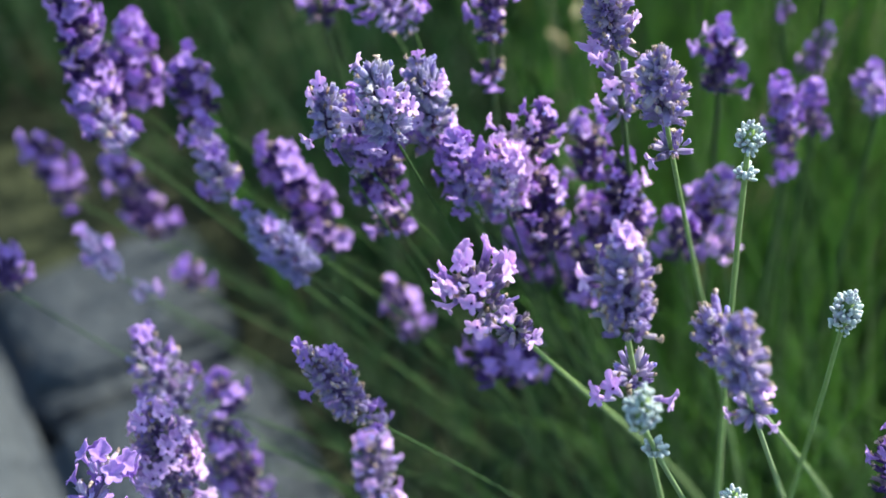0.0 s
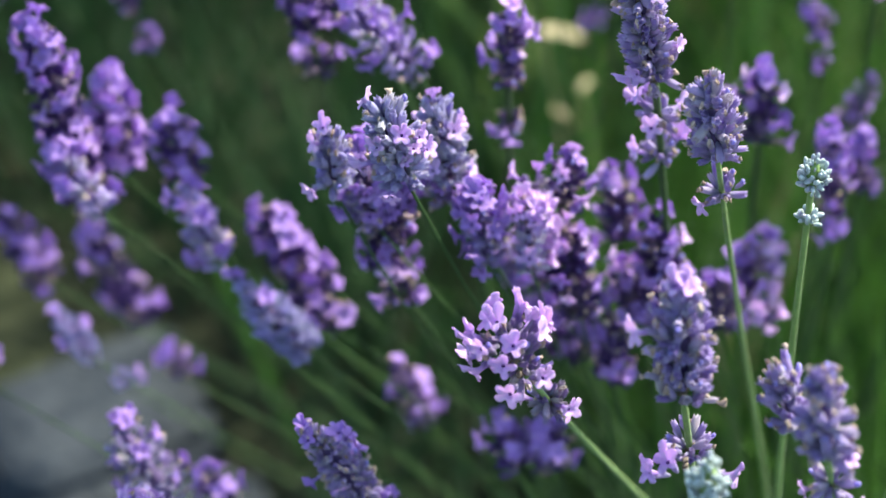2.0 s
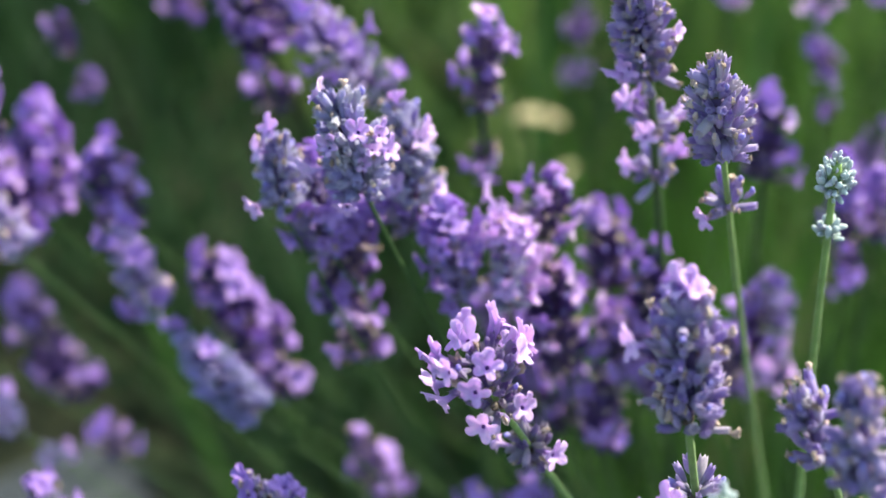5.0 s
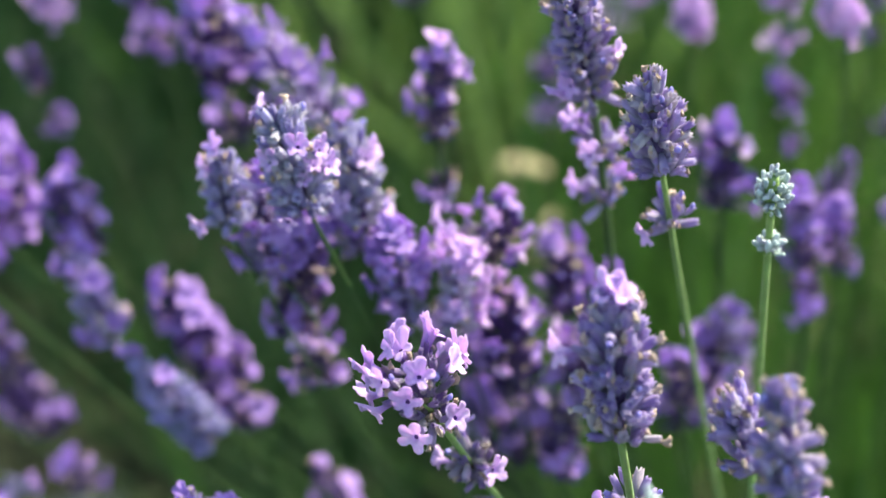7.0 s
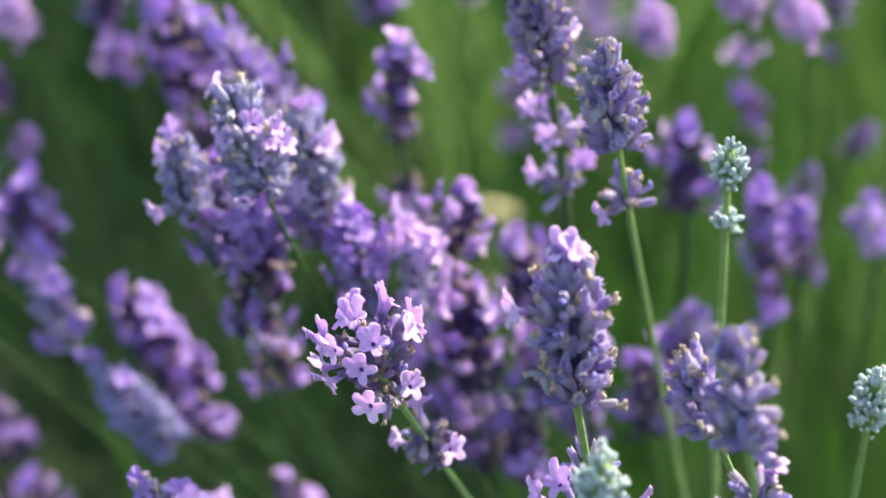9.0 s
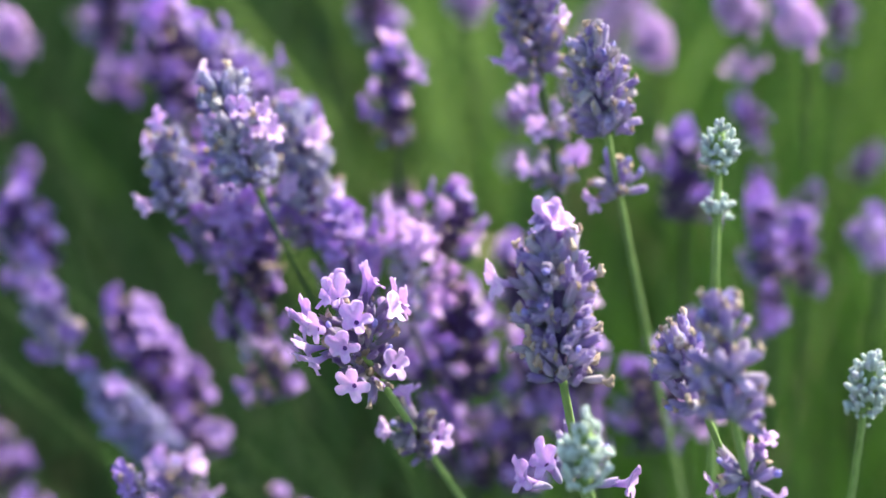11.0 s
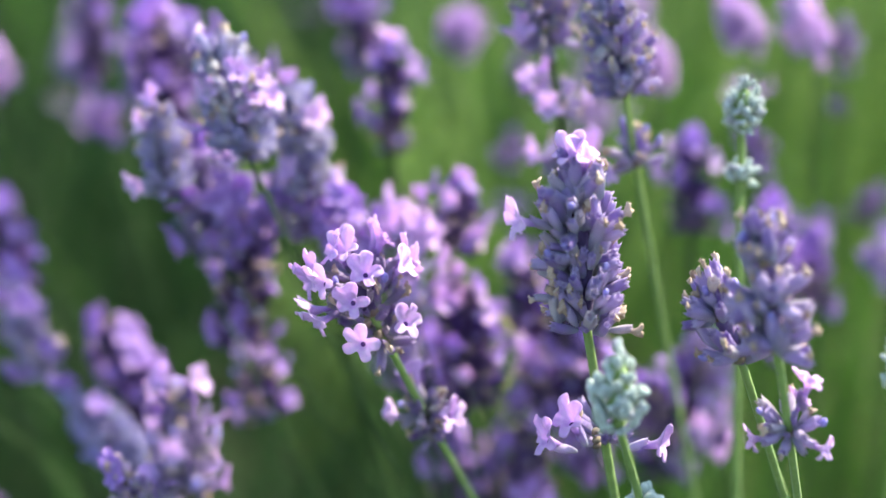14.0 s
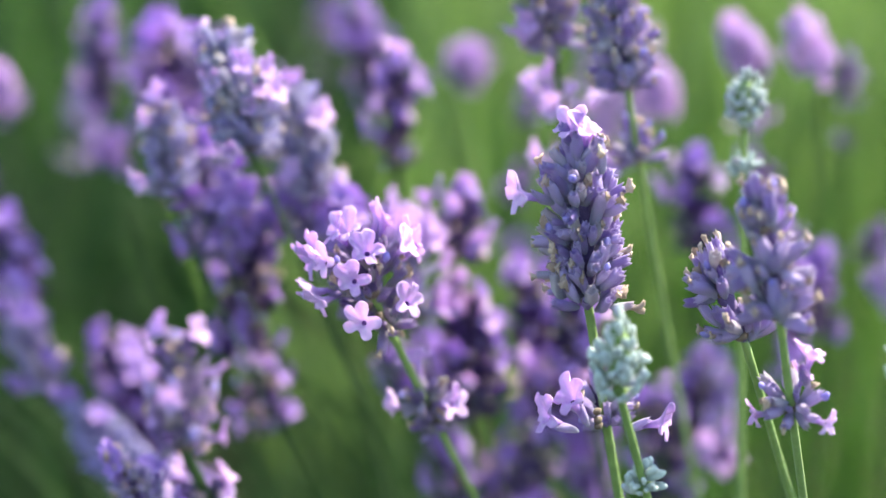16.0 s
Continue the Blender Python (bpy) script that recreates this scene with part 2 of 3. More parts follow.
def tube(points, radii, sides=6):
    """Vertices and faces of a round rod along points."""
    rings = []
    n = len(points)
    side = None
    for i, p in enumerate(points):
        t = (points[min(i + 1, n - 1)] - points[max(i - 1, 0)]).normalized()
        side = t.orthogonal().normalized() if side is None else (side - t * side.dot(t)).normalized()
        other = t.cross(side)
        rings.append([tuple(p + (side * math.cos(2 * math.pi * j / sides) + other * math.sin(2 * math.pi * j / sides)) * radii[i]) for j in range(sides)])
    return loft(rings)


def bezier(a, b, c, d, n):
    out = []
    for i in range(n + 1):
        s = i / n
        out.append(a * (1 - s) ** 3 + b * 3 * s * (1 - s) ** 2 + c * 3 * s * s * (1 - s) + d * s ** 3)
    return out


def part(name, mesh, parent, where=None, label=""):
    """Links a mesh under a thing or a part; where: its pose in the world."""
    ob = new(name, mesh)
    ob.parent = parent
    ob.matrix_parent_inverse = PLACE[parent.name].inverted()
    ob.matrix_basis = where if where is not None else PLACE[parent.name]
    PLACE[ob.name] = ob.matrix_basis.copy()
    return tagged(ob, label)


PLACE = {}


# ---- flower stalks ----
STYLES = {
    # calyx material, petal material, share of open florets, of withered ones, closed buds, wording
    "open": (CALYX_PLUM, PETAL_PALE, 0.32, 0.10, False, "lavender stalk with pale pink open florets over purple calyces"),
    "late": (CALYX_PURPLE, PETAL_PALE, 0.05, 0.30, False, "lavender stalk with faded purple calyces and withered beige florets"),
    "full": (CALYX_BLUE, PETAL_PALE, 0.14, 0.22, False, "lavender stalk with blue-grey calyces and a few pink florets"),
    "purple": (CALYX_PURPLE, PETAL_VIOLET, 0.12, 0.14, False, "lavender stalk with a blue-purple spike, mostly in bud"),
    "dark": (CALYX_DARK, PETAL_VIOLET, 0.16, 0.22, False, "lavender stalk with deep violet calyces, shade put into their colour, and open violet florets"),
    "lilac": (CALYX_PURPLE, PETAL_VIOLET, 0.26, 0.12, False, "lavender stalk with many lilac florets over grey-blue calyces"),
    "bud": (CALYX_GREY, PETAL_PALE, 0.0, 0.0, True, "unopened lavender stalk with silvery grey-green buds"),
    "slate": (CALYX_SLATE, PETAL_VIOLET, 0.02, 0.0, False, "lavender stalk with closed slate-blue buds"),
}
CALYXES = {key: [calyx_mesh("calyx", style[0], style[4], 10, s) for s in range(3)] for key, style in STYLES.items()}
COROLLAS = {m.name: [corolla_mesh("corolla", m, s, w) for s, w in ((1, 1.0), (2, 0.9), (3, 1.02), (5, 0.95), (6, 1.0), (4, 0.75))] for m in (PETAL_PALE, PETAL_VIOLET)}
CALYX_FAR = {key: [calyx_mesh("calyx_far", style[0], style[4], 6, s) for s in range(2)] for key, style in STYLES.items()}
COROLLA_FAR = {m.name: [corolla_mesh("corolla_far", m, s, w, 20) for s, w in ((1, 1.0), (2, 0.9), (3, 1.05))] for m in (PETAL_PALE, PETAL_VIOLET)}
WITHERS = [withered_mesh("withered_floret", s) for s in range(4)]
FLORET_BUDS = [floret_bud_mesh("floret_bud", s) for s in range(3)]
NODES = {False: bract_mesh("whorl", BRACT), True: bract_mesh("whorl", STEM_GREY)}


def aim(place, way, up, size=1.0):
    """A pose at place whose z follows way and whose x leans towards up."""
    z = way.normalized()
    x = (up - z * up.dot(z))
    x = x.normalized() if x.length > 1e-4 else z.orthogonal().normalized()
    y = z.cross(x)
    m = Matrix((x, y, z)).transposed().to_4x4()
    return Matrix.Translation(place) @ m @ Matrix.Diagonal((size, size, size, 1))


def stamp(mesh, m, bucket):
    """Adds a posed copy of a mesh to a bucket of vertices and faces."""
    verts, faces = bucket
    start = len(verts)
    verts += [tuple(m @ v.co) for v in mesh.vertices]
    faces += [tuple(i + start for i in p.vertices) for p in mesh.polygons]


def whorl(stalk, middle, axis, style, radius, levels, rng, tall, open_share=None, wither_share=None, count=15, crown=False, buckets=None, loose=False, mixed=False):
    """One whorl: a node with rings of calyces; levels: heights along the axis with their tilt in degrees and size."""
    look_of = STYLES[style]
    share = look_of[2] if open_share is None else open_share
    dry = look_of[3] if wither_share is None else wither_share
    side = axis.orthogonal().normalized()
    node = part("whorl", NODES[look_of[4]], stalk, aim(middle, axis, side)) if buckets is None else None

    def piece(kind, meshes, far, m, label=""):
        if buckets is None:
            part(kind, rng.choice(meshes), node, m, label)
        else:
            stamp(rng.choice(far), m, buckets[kind])

    turn = rng.uniform(0, 6.28)
    for level, (height, tilt, size) in enumerate(levels):
        n = max(3, round(count * max(1, radius / 0.0075) * (0.5 if tilt < 22 else 0.75 if tilt < 38 else 1)))
        for k in range(n):
            a = turn + level * 1.9 + 2 * math.pi * (k + rng.uniform(-0.3, 0.3)) / n
            out = side * math.cos(a) + axis.cross(side) * math.sin(a)
            t = radians(max(4, tilt + rng.gauss(0, 20)))
            way = axis * math.cos(t) + out * math.sin(t) + axis.cross(out) * rng.gauss(0, 0.12)
            length = (min(0.0051, radius * 0.7) if loose else radius * 0.68 if look_of[4] else min(0.0040, radius * 0.58)) * size * rng.uniform(0.62, 1.15)
            stand = max(0.0007, radius * size * rng.choice((0.72, 0.9, 1.0, 1.06)) - length * math.sin(t))
            stand = max(0.0006, stand * min(1.0, max(0.12, (tilt - 6) / 40)))
            if loose:
                stand = max(0.0007, stand * rng.uniform(0.2, 0.7))
            root = middle + axis * (height + rng.gauss(0, 0.001)) + out * stand
            piece("calyx", CALYXES[style], CALYX_FAR[style], aim(root, way, axis, length))
            draw = rng.random()
            bias = 1.7 if crown and tilt < 50 else 1.0
            if draw < share * bias:
                lean = (way + out * rng.uniform(-0.1, 0.4) + axis * rng.uniform(-0.2, 0.25)).normalized()
                piece("corolla", COROLLAS[(PETAL_PALE if mixed and rng.random() < 0.35 else look_of[1]).name], COROLLA_FAR[look_of[1].name], aim(root + way * length * 0.82, lean, axis + out * rng.uniform(-0.3, 0.3), rng.uniform(0.75, 1.05) * tall))
            elif draw < share * bias + dry:
                piece("withered_floret", WITHERS, WITHERS, aim(root + way * length * 0.9, way, axis, rng.uniform(0.5, 0.95) * tall), "shrivelled beige floret")
            elif draw > 0.94 and buckets is None and not look_of[4]:
                piece("floret_bud", FLORET_BUDS, FLORET_BUDS, aim(root + way * length * 0.95, way, axis, rng.uniform(0.6, 0.9)), "closed blue-violet floret")


def stalk(top, base, style, radius, lower=(), lean=(0.25, 0.35, -0.9), foot=None, seed=0, tall=0.86, grey=False, rod=0.00095, reach=0.2, label="", low_open=None, group="", spacing=0.0027, florets=(), airy=0, joined=False, origin=None, **shares):
    """A lavender stalk: stem from the ground to the head's base, the head's whorls up to its top, and loose whorls below it (distances from the base)."""
    rng = random.Random(1000 + seed)
    top, base, lean = Vector(top), Vector(base), Vector(lean).normalized()
    top -= (top - base).normalized() * 0.38 * radius
    if foot is None:
        flat = Vector((lean.x, lean.y)) * base.z * 0.9
        foot = (base.x + flat.x + rng.uniform(-0.02, 0.02), base.y + flat.y + rng.uniform(-0.02, 0.02))
    ground = Vector((foot[0], foot[1], -0.01))
    thing = new("lavender_stalk")
    thing.matrix_basis = Matrix.Translation(ground)
    PLACE[thing.name] = thing.matrix_basis.copy()
    tagged(thing, label or STYLES[style][5], "flower", group or "lavender stalks in bloom")
    axis = (top - base).normalized()
    length = (top - base).length
    path = [top - axis * length * f for f in (0.06, 0.35, 0.7)]
    path += bezier(base, base + lean * reach, ground + Vector((0, 0, 0.16)), ground, 18)
    radii = [rod * 0.35, rod * 0.5, rod * 0.6] + [rod * (1 + 0.4 * i / 18) for i in range(19)]
    verts, faces = tube(path, radii, 8)
    inverse = PLACE[thing.name].inverted()
    origin = Vector(origin) if origin else ground
    mesh = mesh_of("stem", [tuple(Vector(v) - origin) for v in verts], faces, STEM_GREY if grey else STEM_SHADED)
    part("stem", mesh, thing, Matrix.Translation(origin))
    # knobbly added core; its dark violet paints in the shade between calyces
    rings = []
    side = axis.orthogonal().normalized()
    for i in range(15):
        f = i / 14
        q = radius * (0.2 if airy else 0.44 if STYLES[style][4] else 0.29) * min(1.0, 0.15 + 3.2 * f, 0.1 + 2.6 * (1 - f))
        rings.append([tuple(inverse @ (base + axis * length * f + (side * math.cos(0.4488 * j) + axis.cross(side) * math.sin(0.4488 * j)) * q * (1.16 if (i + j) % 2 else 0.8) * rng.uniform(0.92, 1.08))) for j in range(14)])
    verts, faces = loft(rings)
    part("rachis", mesh_of("rachis", verts, faces, STEM_GREY if style == "bud" else GAP_SHADE), thing)
    buckets = {kind: ([], []) for kind in ("calyx", "corolla", "withered_floret")} if joined else None
    levels = max(2, round(length / (spacing * max(0.62, radius / 0.0078))))
    if airy:  # whorls stand apart by this much, with the stem showing between them
        number = max(2, round(length / airy))
        for i in range(number):
            f = (i + 0.3) / number
            lift = 0 if f < 0.7 else 22
            whorl(thing, base + axis * length * f, axis, style, radius * (1.0 if f < 0.7 else 0.85), [(0, 64 - lift, 1.1), (0.0017, 44 - lift, 1.08), (0.003, 24, 0.95)][:3 if f > 0.6 else 2], rng, tall, crown=f > 0.7, buckets=buckets, loose=True, mixed=style == "dark", **{"count": 13, **shares})
        levels = 0
    # pairs of rings make a whorl
    for i in range(0, levels, 2):
        rings = []
        for j in (i, i + 1):
            if j >= levels:
                continue
            f = (j + 0.4) / levels
            tilt = 74 - 34 * f if f < 0.75 else 44 - 40 * (f - 0.7) / 0.3
            size = 0.86 if f < 0.15 else 1.0 if f < 0.55 else 1.0 - 0.8 * (f - 0.55)
            if STYLES[style][4]:
                tilt *= 0.72
            rings.append(((j - i) * length / levels, tilt, size))
        middle = base + axis * (length * (i + 0.3) / levels)
        whorl(thing, middle, axis, style, radius, rings, rng, tall, crown=i + 2 >= levels, buckets=buckets, **shares)
    # single open florets that stand out, by height, bearing and tilt
    side = axis.orthogonal().normalized()
    for height, bearing, tilt in florets:
        out = Vector((math.cos(radians(bearing)), math.sin(radians(bearing)), 0))
        out = (out - axis * out.dot(axis)).normalized()
        way = axis * math.cos(radians(tilt)) + out * math.sin(radians(tilt))
        root = base + axis * length * height + out * radius * (0.8 if height < 0.9 else 0.3) * math.sin(radians(tilt))
        crest = part("whorl", NODES[False], thing, aim(base + axis * length * min(height, 0.75), axis, side, 0.6))
        part("calyx", rng.choice(CALYXES[style]), crest, aim(root - way * 0.0022, way, axis, 0.0045))
        part("corolla", rng.choice(COROLLAS[STYLES[style][1].name][:5]), crest, aim(root + way * 0.001, way, axis, 0.92 * tall))
    # loose whorls on the stem
    walked, spot = 0.0, list(lower)
    stem = path[3:]
    for a, b in zip(stem, stem[1:]):
        step = (b - a).length
        while spot and walked + step >= spot[0]:
            p = a + (b - a) * ((spot[0] - walked) / step)
            whorl(thing, p, (a - b).normalized(), style, radius * 0.95, [(0, 62, 1.0), (0.0014, 42, 0.95)], rng, tall, loose=True, count=11, open_share=low_open, wither_share=shares.get("wither_share"), buckets=buckets)
            spot.pop(0)
        walked += step
    if joined:
        for kind, name, mat in (("calyx", "spike", STYLES[style][0]), ("corolla", "bloom", STYLES[style][1]), ("withered_floret", "withered_bloom", WITHERED)):
            verts, faces = buckets[kind]
            if faces:
                part(name, mesh_of(name, [tuple(inverse @ Vector(v)) for v in verts], faces, PLAIN.get(mat.name, mat)), thing)["kind"] = "stuff"
    return thing


# ---- ground ----
def ground_sheet():
    """One sheet of soil out to the horizon, finer and uneven near the plants."""
    lines = [-300, -80, -20, -6, -3, -2] + [-1.4 + 0.1 * i for i in range(36)] + [2.6, 3.4, 5, 8, 20, 80, 300]
    verts = []
    for y in lines:
        for x in lines:
            z = 0.018 * noise.noise((x * 5, y * 5, 0)) + 0.01 * noise.noise((x * 17, y * 17, 3)) if abs(x) < 3 and abs(y) < 4 else 0
            verts.append((x, y, z - 0.02))
    k = len(lines)
    faces = [(i * k + j, i * k + j + 1, (i + 1) * k + j + 1, (i + 1) * k + j) for i in range(k - 1) for j in range(k - 1)]
    return tagged(new("ground", mesh_of("ground", verts, faces, SOIL)), "dark bare garden soil under the lavender", "ground", kind="structure")


ground_sheet()


def kerb_stone(cx, cy, lx, ly, h, turn, seed):
    """A worn stone block with rounded, chipped edges, half sunk in the soil."""
    rng = random.Random(seed)
    bm = bmesh.new()
    bmesh.ops.create_cube(bm, size=1, matrix=Matrix.Diagonal((lx, ly, h, 1)))
    bmesh.ops.bevel(bm, geom=bm.edges[:], offset=min(lx, ly, h) * 0.09, segments=3, affect="EDGES")
    bmesh.ops.subdivide_edges(bm, edges=bm.edges[:], cuts=2, use_grid_fill=True)
    for v in bm.verts:
        v.co += v.normal * (0.008 * noise.noise(v.co * 9 + Vector((seed * 3.1, 0, 0))) + 0.003 * noise.noise(v.co * 35))
    me = bpy.data.meshes.new("kerb_stone")
    bm.to_mesh(me)
    bm.free()
    me.materials.append(STONE)
    for p in me.polygons:
        p.use_smooth = True
    ob = new("kerb_stone", me)
    ob.matrix_basis = pose(cx, cy, 0.022 - h * 0.5 + rng.uniform(-0.006, 0.004), rng.uniform(-2, 2), rng.uniform(-2, 2), turn)
    return tagged(ob, "weathered grey stone block edging the bed", "stone", "edging stones")


# two rows of edging stones, running obliquely past the bed
along, across = Vector((-0.447, 0.894, 0)), Vector((-0.894, -0.447, 0))
edge = Vector((-0.085, 0.29, 0))
for row, (off, wide) in enumerate(((0.068, 0.137), (0.215, 0.157), (0.374, 0.162))):
    at = -1.62 + 0.13 * row
    for n in range(12):
        long = (0.30, 0.24, 0.34, 0.27)[(n + row) % 4]
        long = min(long, (0.43 - (edge + across * off + along * at).y) / along.y)
        if long < 0.06:
            break
        p = edge + across * off + along * (at + long / 2)
        kerb_stone(p.x, p.y, wide, long - 0.012, 0.16, 26.6, n + 10 * row)
        at += long


def blades(name, count, region, height, width, mat, seed, lean, label, material_share=None):
    """Many narrow curved leaves in one mesh: each a folded strip that tapers to a point."""
    rng = random.Random(seed)
    verts, faces = [], []
    while len(faces) < count * 8:
        x, y = rng.uniform(region[0], region[1]), rng.uniform(region[2], region[3])
        if y < 0.41 and (Vector((x, y, 0)) - edge).dot(across) > -0.03:
            continue
        far_out = max(abs(x * 2 - region[0] - region[1]) / (region[1] - region[0]), abs(y * 2 - region[2] - region[3]) / (region[3] - region[2]))
        if far_out + 0.5 * noise.noise((x * 1.7, y * 1.7, seed)) + 0.25 * noise.noise((x * 6, y * 6, seed)) > 0.85:
            continue
        h = rng.uniform(*height)
        a = rng.uniform(0, 6.28)
        tip = Vector((lean[0] + rng.gauss(0, 0.28), lean[1] + rng.gauss(0, 0.28), 1)).normalized() * h
        foot = Vector((x, y, -0.02))
        side = Vector((math.cos(a), math.sin(a), 0)) * rng.uniform(*width)
        ridge = Vector((-math.sin(a), math.cos(a), 0)) * side.length * 0.5
        sag = Vector((rng.gauss(0, 0.12), rng.gauss(0, 0.12), 0)) * h
        n = 5
        start = len(verts)
        for i in range(n):
            s = i / (n - 1)
            p = foot + tip * s + sag * s * s
            w = (1 - s) ** 0.6 * (0.6 + 0.4 * min(1, s * 6)) + 0.03
            verts += [tuple(p - side * w), tuple(p + ridge * w), tuple(p + side * w)]
        for i in range(n - 1):
            b = start + i * 3
            faces += [(b, b + 1, b + 4, b + 3), (b + 1, b + 2, b + 5, b + 4)]
    return tagged(new(name, mesh_of(name, verts, faces, mat)), label, "foliage", kind="stuff")


# lighter and darker greens of these leaves paint in sunlight and shade
blades("lavender_leaves", 4600, (0.03, 0.75, -0.1, 1.3), (0.12, 0.30), (0.0010, 0.0022), LEAF, 5, (-0.15, -0.12), "narrow green lavender leaves and shoots")
blades("lavender_undergrowth", 5600, (-0.14, 1.0, 0.0, 1.6), (0.08, 0.24), (0.0014, 0.0028), LEAF_SHADED, 6, (-0.1, -0.1), "lower lavender foliage, its shade put in as dark green")
blades("lavender_foliage_behind", 5000, (-1.8, 0.3, 0.7, 4.4), (0.15, 0.42), (0.002, 0.005), LEAF_SHADED, 7, (0, 0), "dense lavender foliage further back, shade painted in as dark green")
blades("sunlit_foliage_behind", 10500, (-0.05, 2.2, 0.42, 4.4), (0.15, 0.42), (0.0028, 0.0065), LEAF_LIT, 17, (0, 0), "lavender foliage further back, sunlight painted in as light green")
blades("tall_grass", 420, (0.08, 0.42, 0.0, 0.45), (0.24, 0.43), (0.0006, 0.0011), LEAF, 18, (-0.05, -0.1), "thin green grass between the lavender stems")
blades("grass_by_the_stones", 4200, (-0.9, 0.0, 0.36, 1.6), (0.08, 0.28), (0.0014, 0.003), LEAF_SHADED, 9, (0, 0), "grass and leaves beyond the edging stones, shade painted in as dark green")
blades("bright_grass", 2200, (0.17, 0.95, 0.32, 1.1), (0.12, 0.33), (0.0009, 0.0018), LEAF_LIT, 31, (-0.08, -0.1), "yellow-green grass beside the lavender, sunlight put into its colour")
blades("shaded_foliage", 1100, (0.18, 0.62, 0.18, 0.62), (0.14, 0.29), (0.0012, 0.0024), LEAF_SHADED, 32, (-0.05, -0.05), "foliage between the stems, shade put into its dark green")
blades("dry_grass", 30, (0.1, 0.5, 0.2, 0.9), (0.2, 0.36), (0.001, 0.0022), STRAW, 12, (-0.2, -0.1), "dry straw-coloured grass among the stems")
blades("lavender_foliage_beside", 6500, (0.1, 2.2, -1.6, 0.3), (0.10, 0.27), (0.0016, 0.0035), LEAF_SHADED, 27, (-0.05, 0), "lavender foliage beside the edging stones, shade painted in as dark green")
blades("foliage_at_the_edges", 9000, (-3.2, 3.8, 0.3, 6.5), (0.14, 0.38), (0.004, 0.009), LEAF, 28, (0, 0), "green lavender foliage of the wide bed")
blades("green_stems", 180, (-0.05, 0.8, 0.05, 1.3), (0.30, 0.46), (0.0007, 0.0011), STEM_SHADED, 8, (-0.22, -0.2), "thin upright green lavender stems without flowers")


# ---- the field behind ----
def field_head(style, seed):
    """A stalk of the field: stem and a head of many calyces and florets, standing at the origin."""
    rng = random.Random(seed)
    thing = new("lavender_stalk")
    PLACE[thing.name] = Matrix.Identity(4)
    tagged(thing, STYLES[style][5], "flower", "lavender stalks of the field")
    tall = rng.uniform(0.4, 0.46)
    bend = Vector((rng.uniform(-0.05, 0.05), rng.uniform(-0.05, 0.05), 0))
    path = [Vector((0, 0, 0)), bend * 0.2 + Vector((0, 0, tall * 0.35)), bend * 0.6 + Vector((0, 0, tall * 0.75)), bend + Vector((0, 0, tall))]
    verts, faces = tube(path, [0.0013, 0.0012, 0.0011, 0.0007], 6)
    part("stem", mesh_of("stem", verts, faces, STEM_SHADED), thing)
    verts, faces = [], []
    mats = STYLES[style]
    src = CALYX_FAR[style][0]
    cor = COROLLA_FAR[mats[1].name]
    axis = (path[3] - path[2]).normalized()
    length = rng.uniform(0.028, 0.045)
    side = axis.orthogonal().normalized()
    pv, pf = [], []
    rows = round(length / 0.0048)
    for r in list(range(rows)) + [-4]:
        f = max(0.0, r / rows)
        for k in range(7 if f < 0.8 else 5):
            a = 6.28 * (k + rng.uniform(-0.25, 0.25)) / 7 + r * 1.9
            out = side * math.cos(a) + axis.cross(side) * math.sin(a)
            t = radians(72 - 45 * f + rng.uniform(-12, 12))
            way = axis * math.cos(t) + out * math.sin(t)
            root = path[3] + axis * (r * 0.0048 - length * 0.6)
            size = 0.006 * rng.uniform(0.8, 1.1)
            stamp(src, aim(root + out * 0.0022, way, axis, size), (verts, faces))
            if rng.random() < mats[2]:
                stamp(rng.choice(cor), aim(root + way * size * 0.85, way, axis, rng.uniform(0.8, 1.0)), (pv, pf))
    part("spike", mesh_of("spike", verts, faces, PLAIN[mats[0].name]), thing)["kind"] = "stuff"
    if pf:
        part("bloom", mesh_of("bloom", pv, pf, PLAIN[mats[1].name]), thing)["kind"] = "stuff"
    return thing


def field(count, seed, xs=(-1.3, 1.7), ys=(0.32, 3.0)):
    rng = random.Random(seed)
    kinds = [field_head(s, 40 + i) for i, s in enumerate(("dark", "dark", "open", "full", "late", "purple"))]
    placed = []
    while len(placed) < count:
        x, y = rng.uniform(*xs), rng.uniform(*ys)
        if x < -0.25 - 0.1 * y and y < 1.2:
            continue
        if noise.noise((x * 1.6, y * 1.6, 7)) < -0.12:
            continue
        placed.append((x, y))
    for n, (x, y) in enumerate(placed):
        m = pose(x, y, rng.uniform(-0.06, 0.0), rng.uniform(-9, 12), rng.uniform(-14, 8), rng.uniform(0, 360))
        if n < len(kinds):
            kinds[n].matrix_basis = m
        else:
            copy_thing(rng.choice(kinds), m)



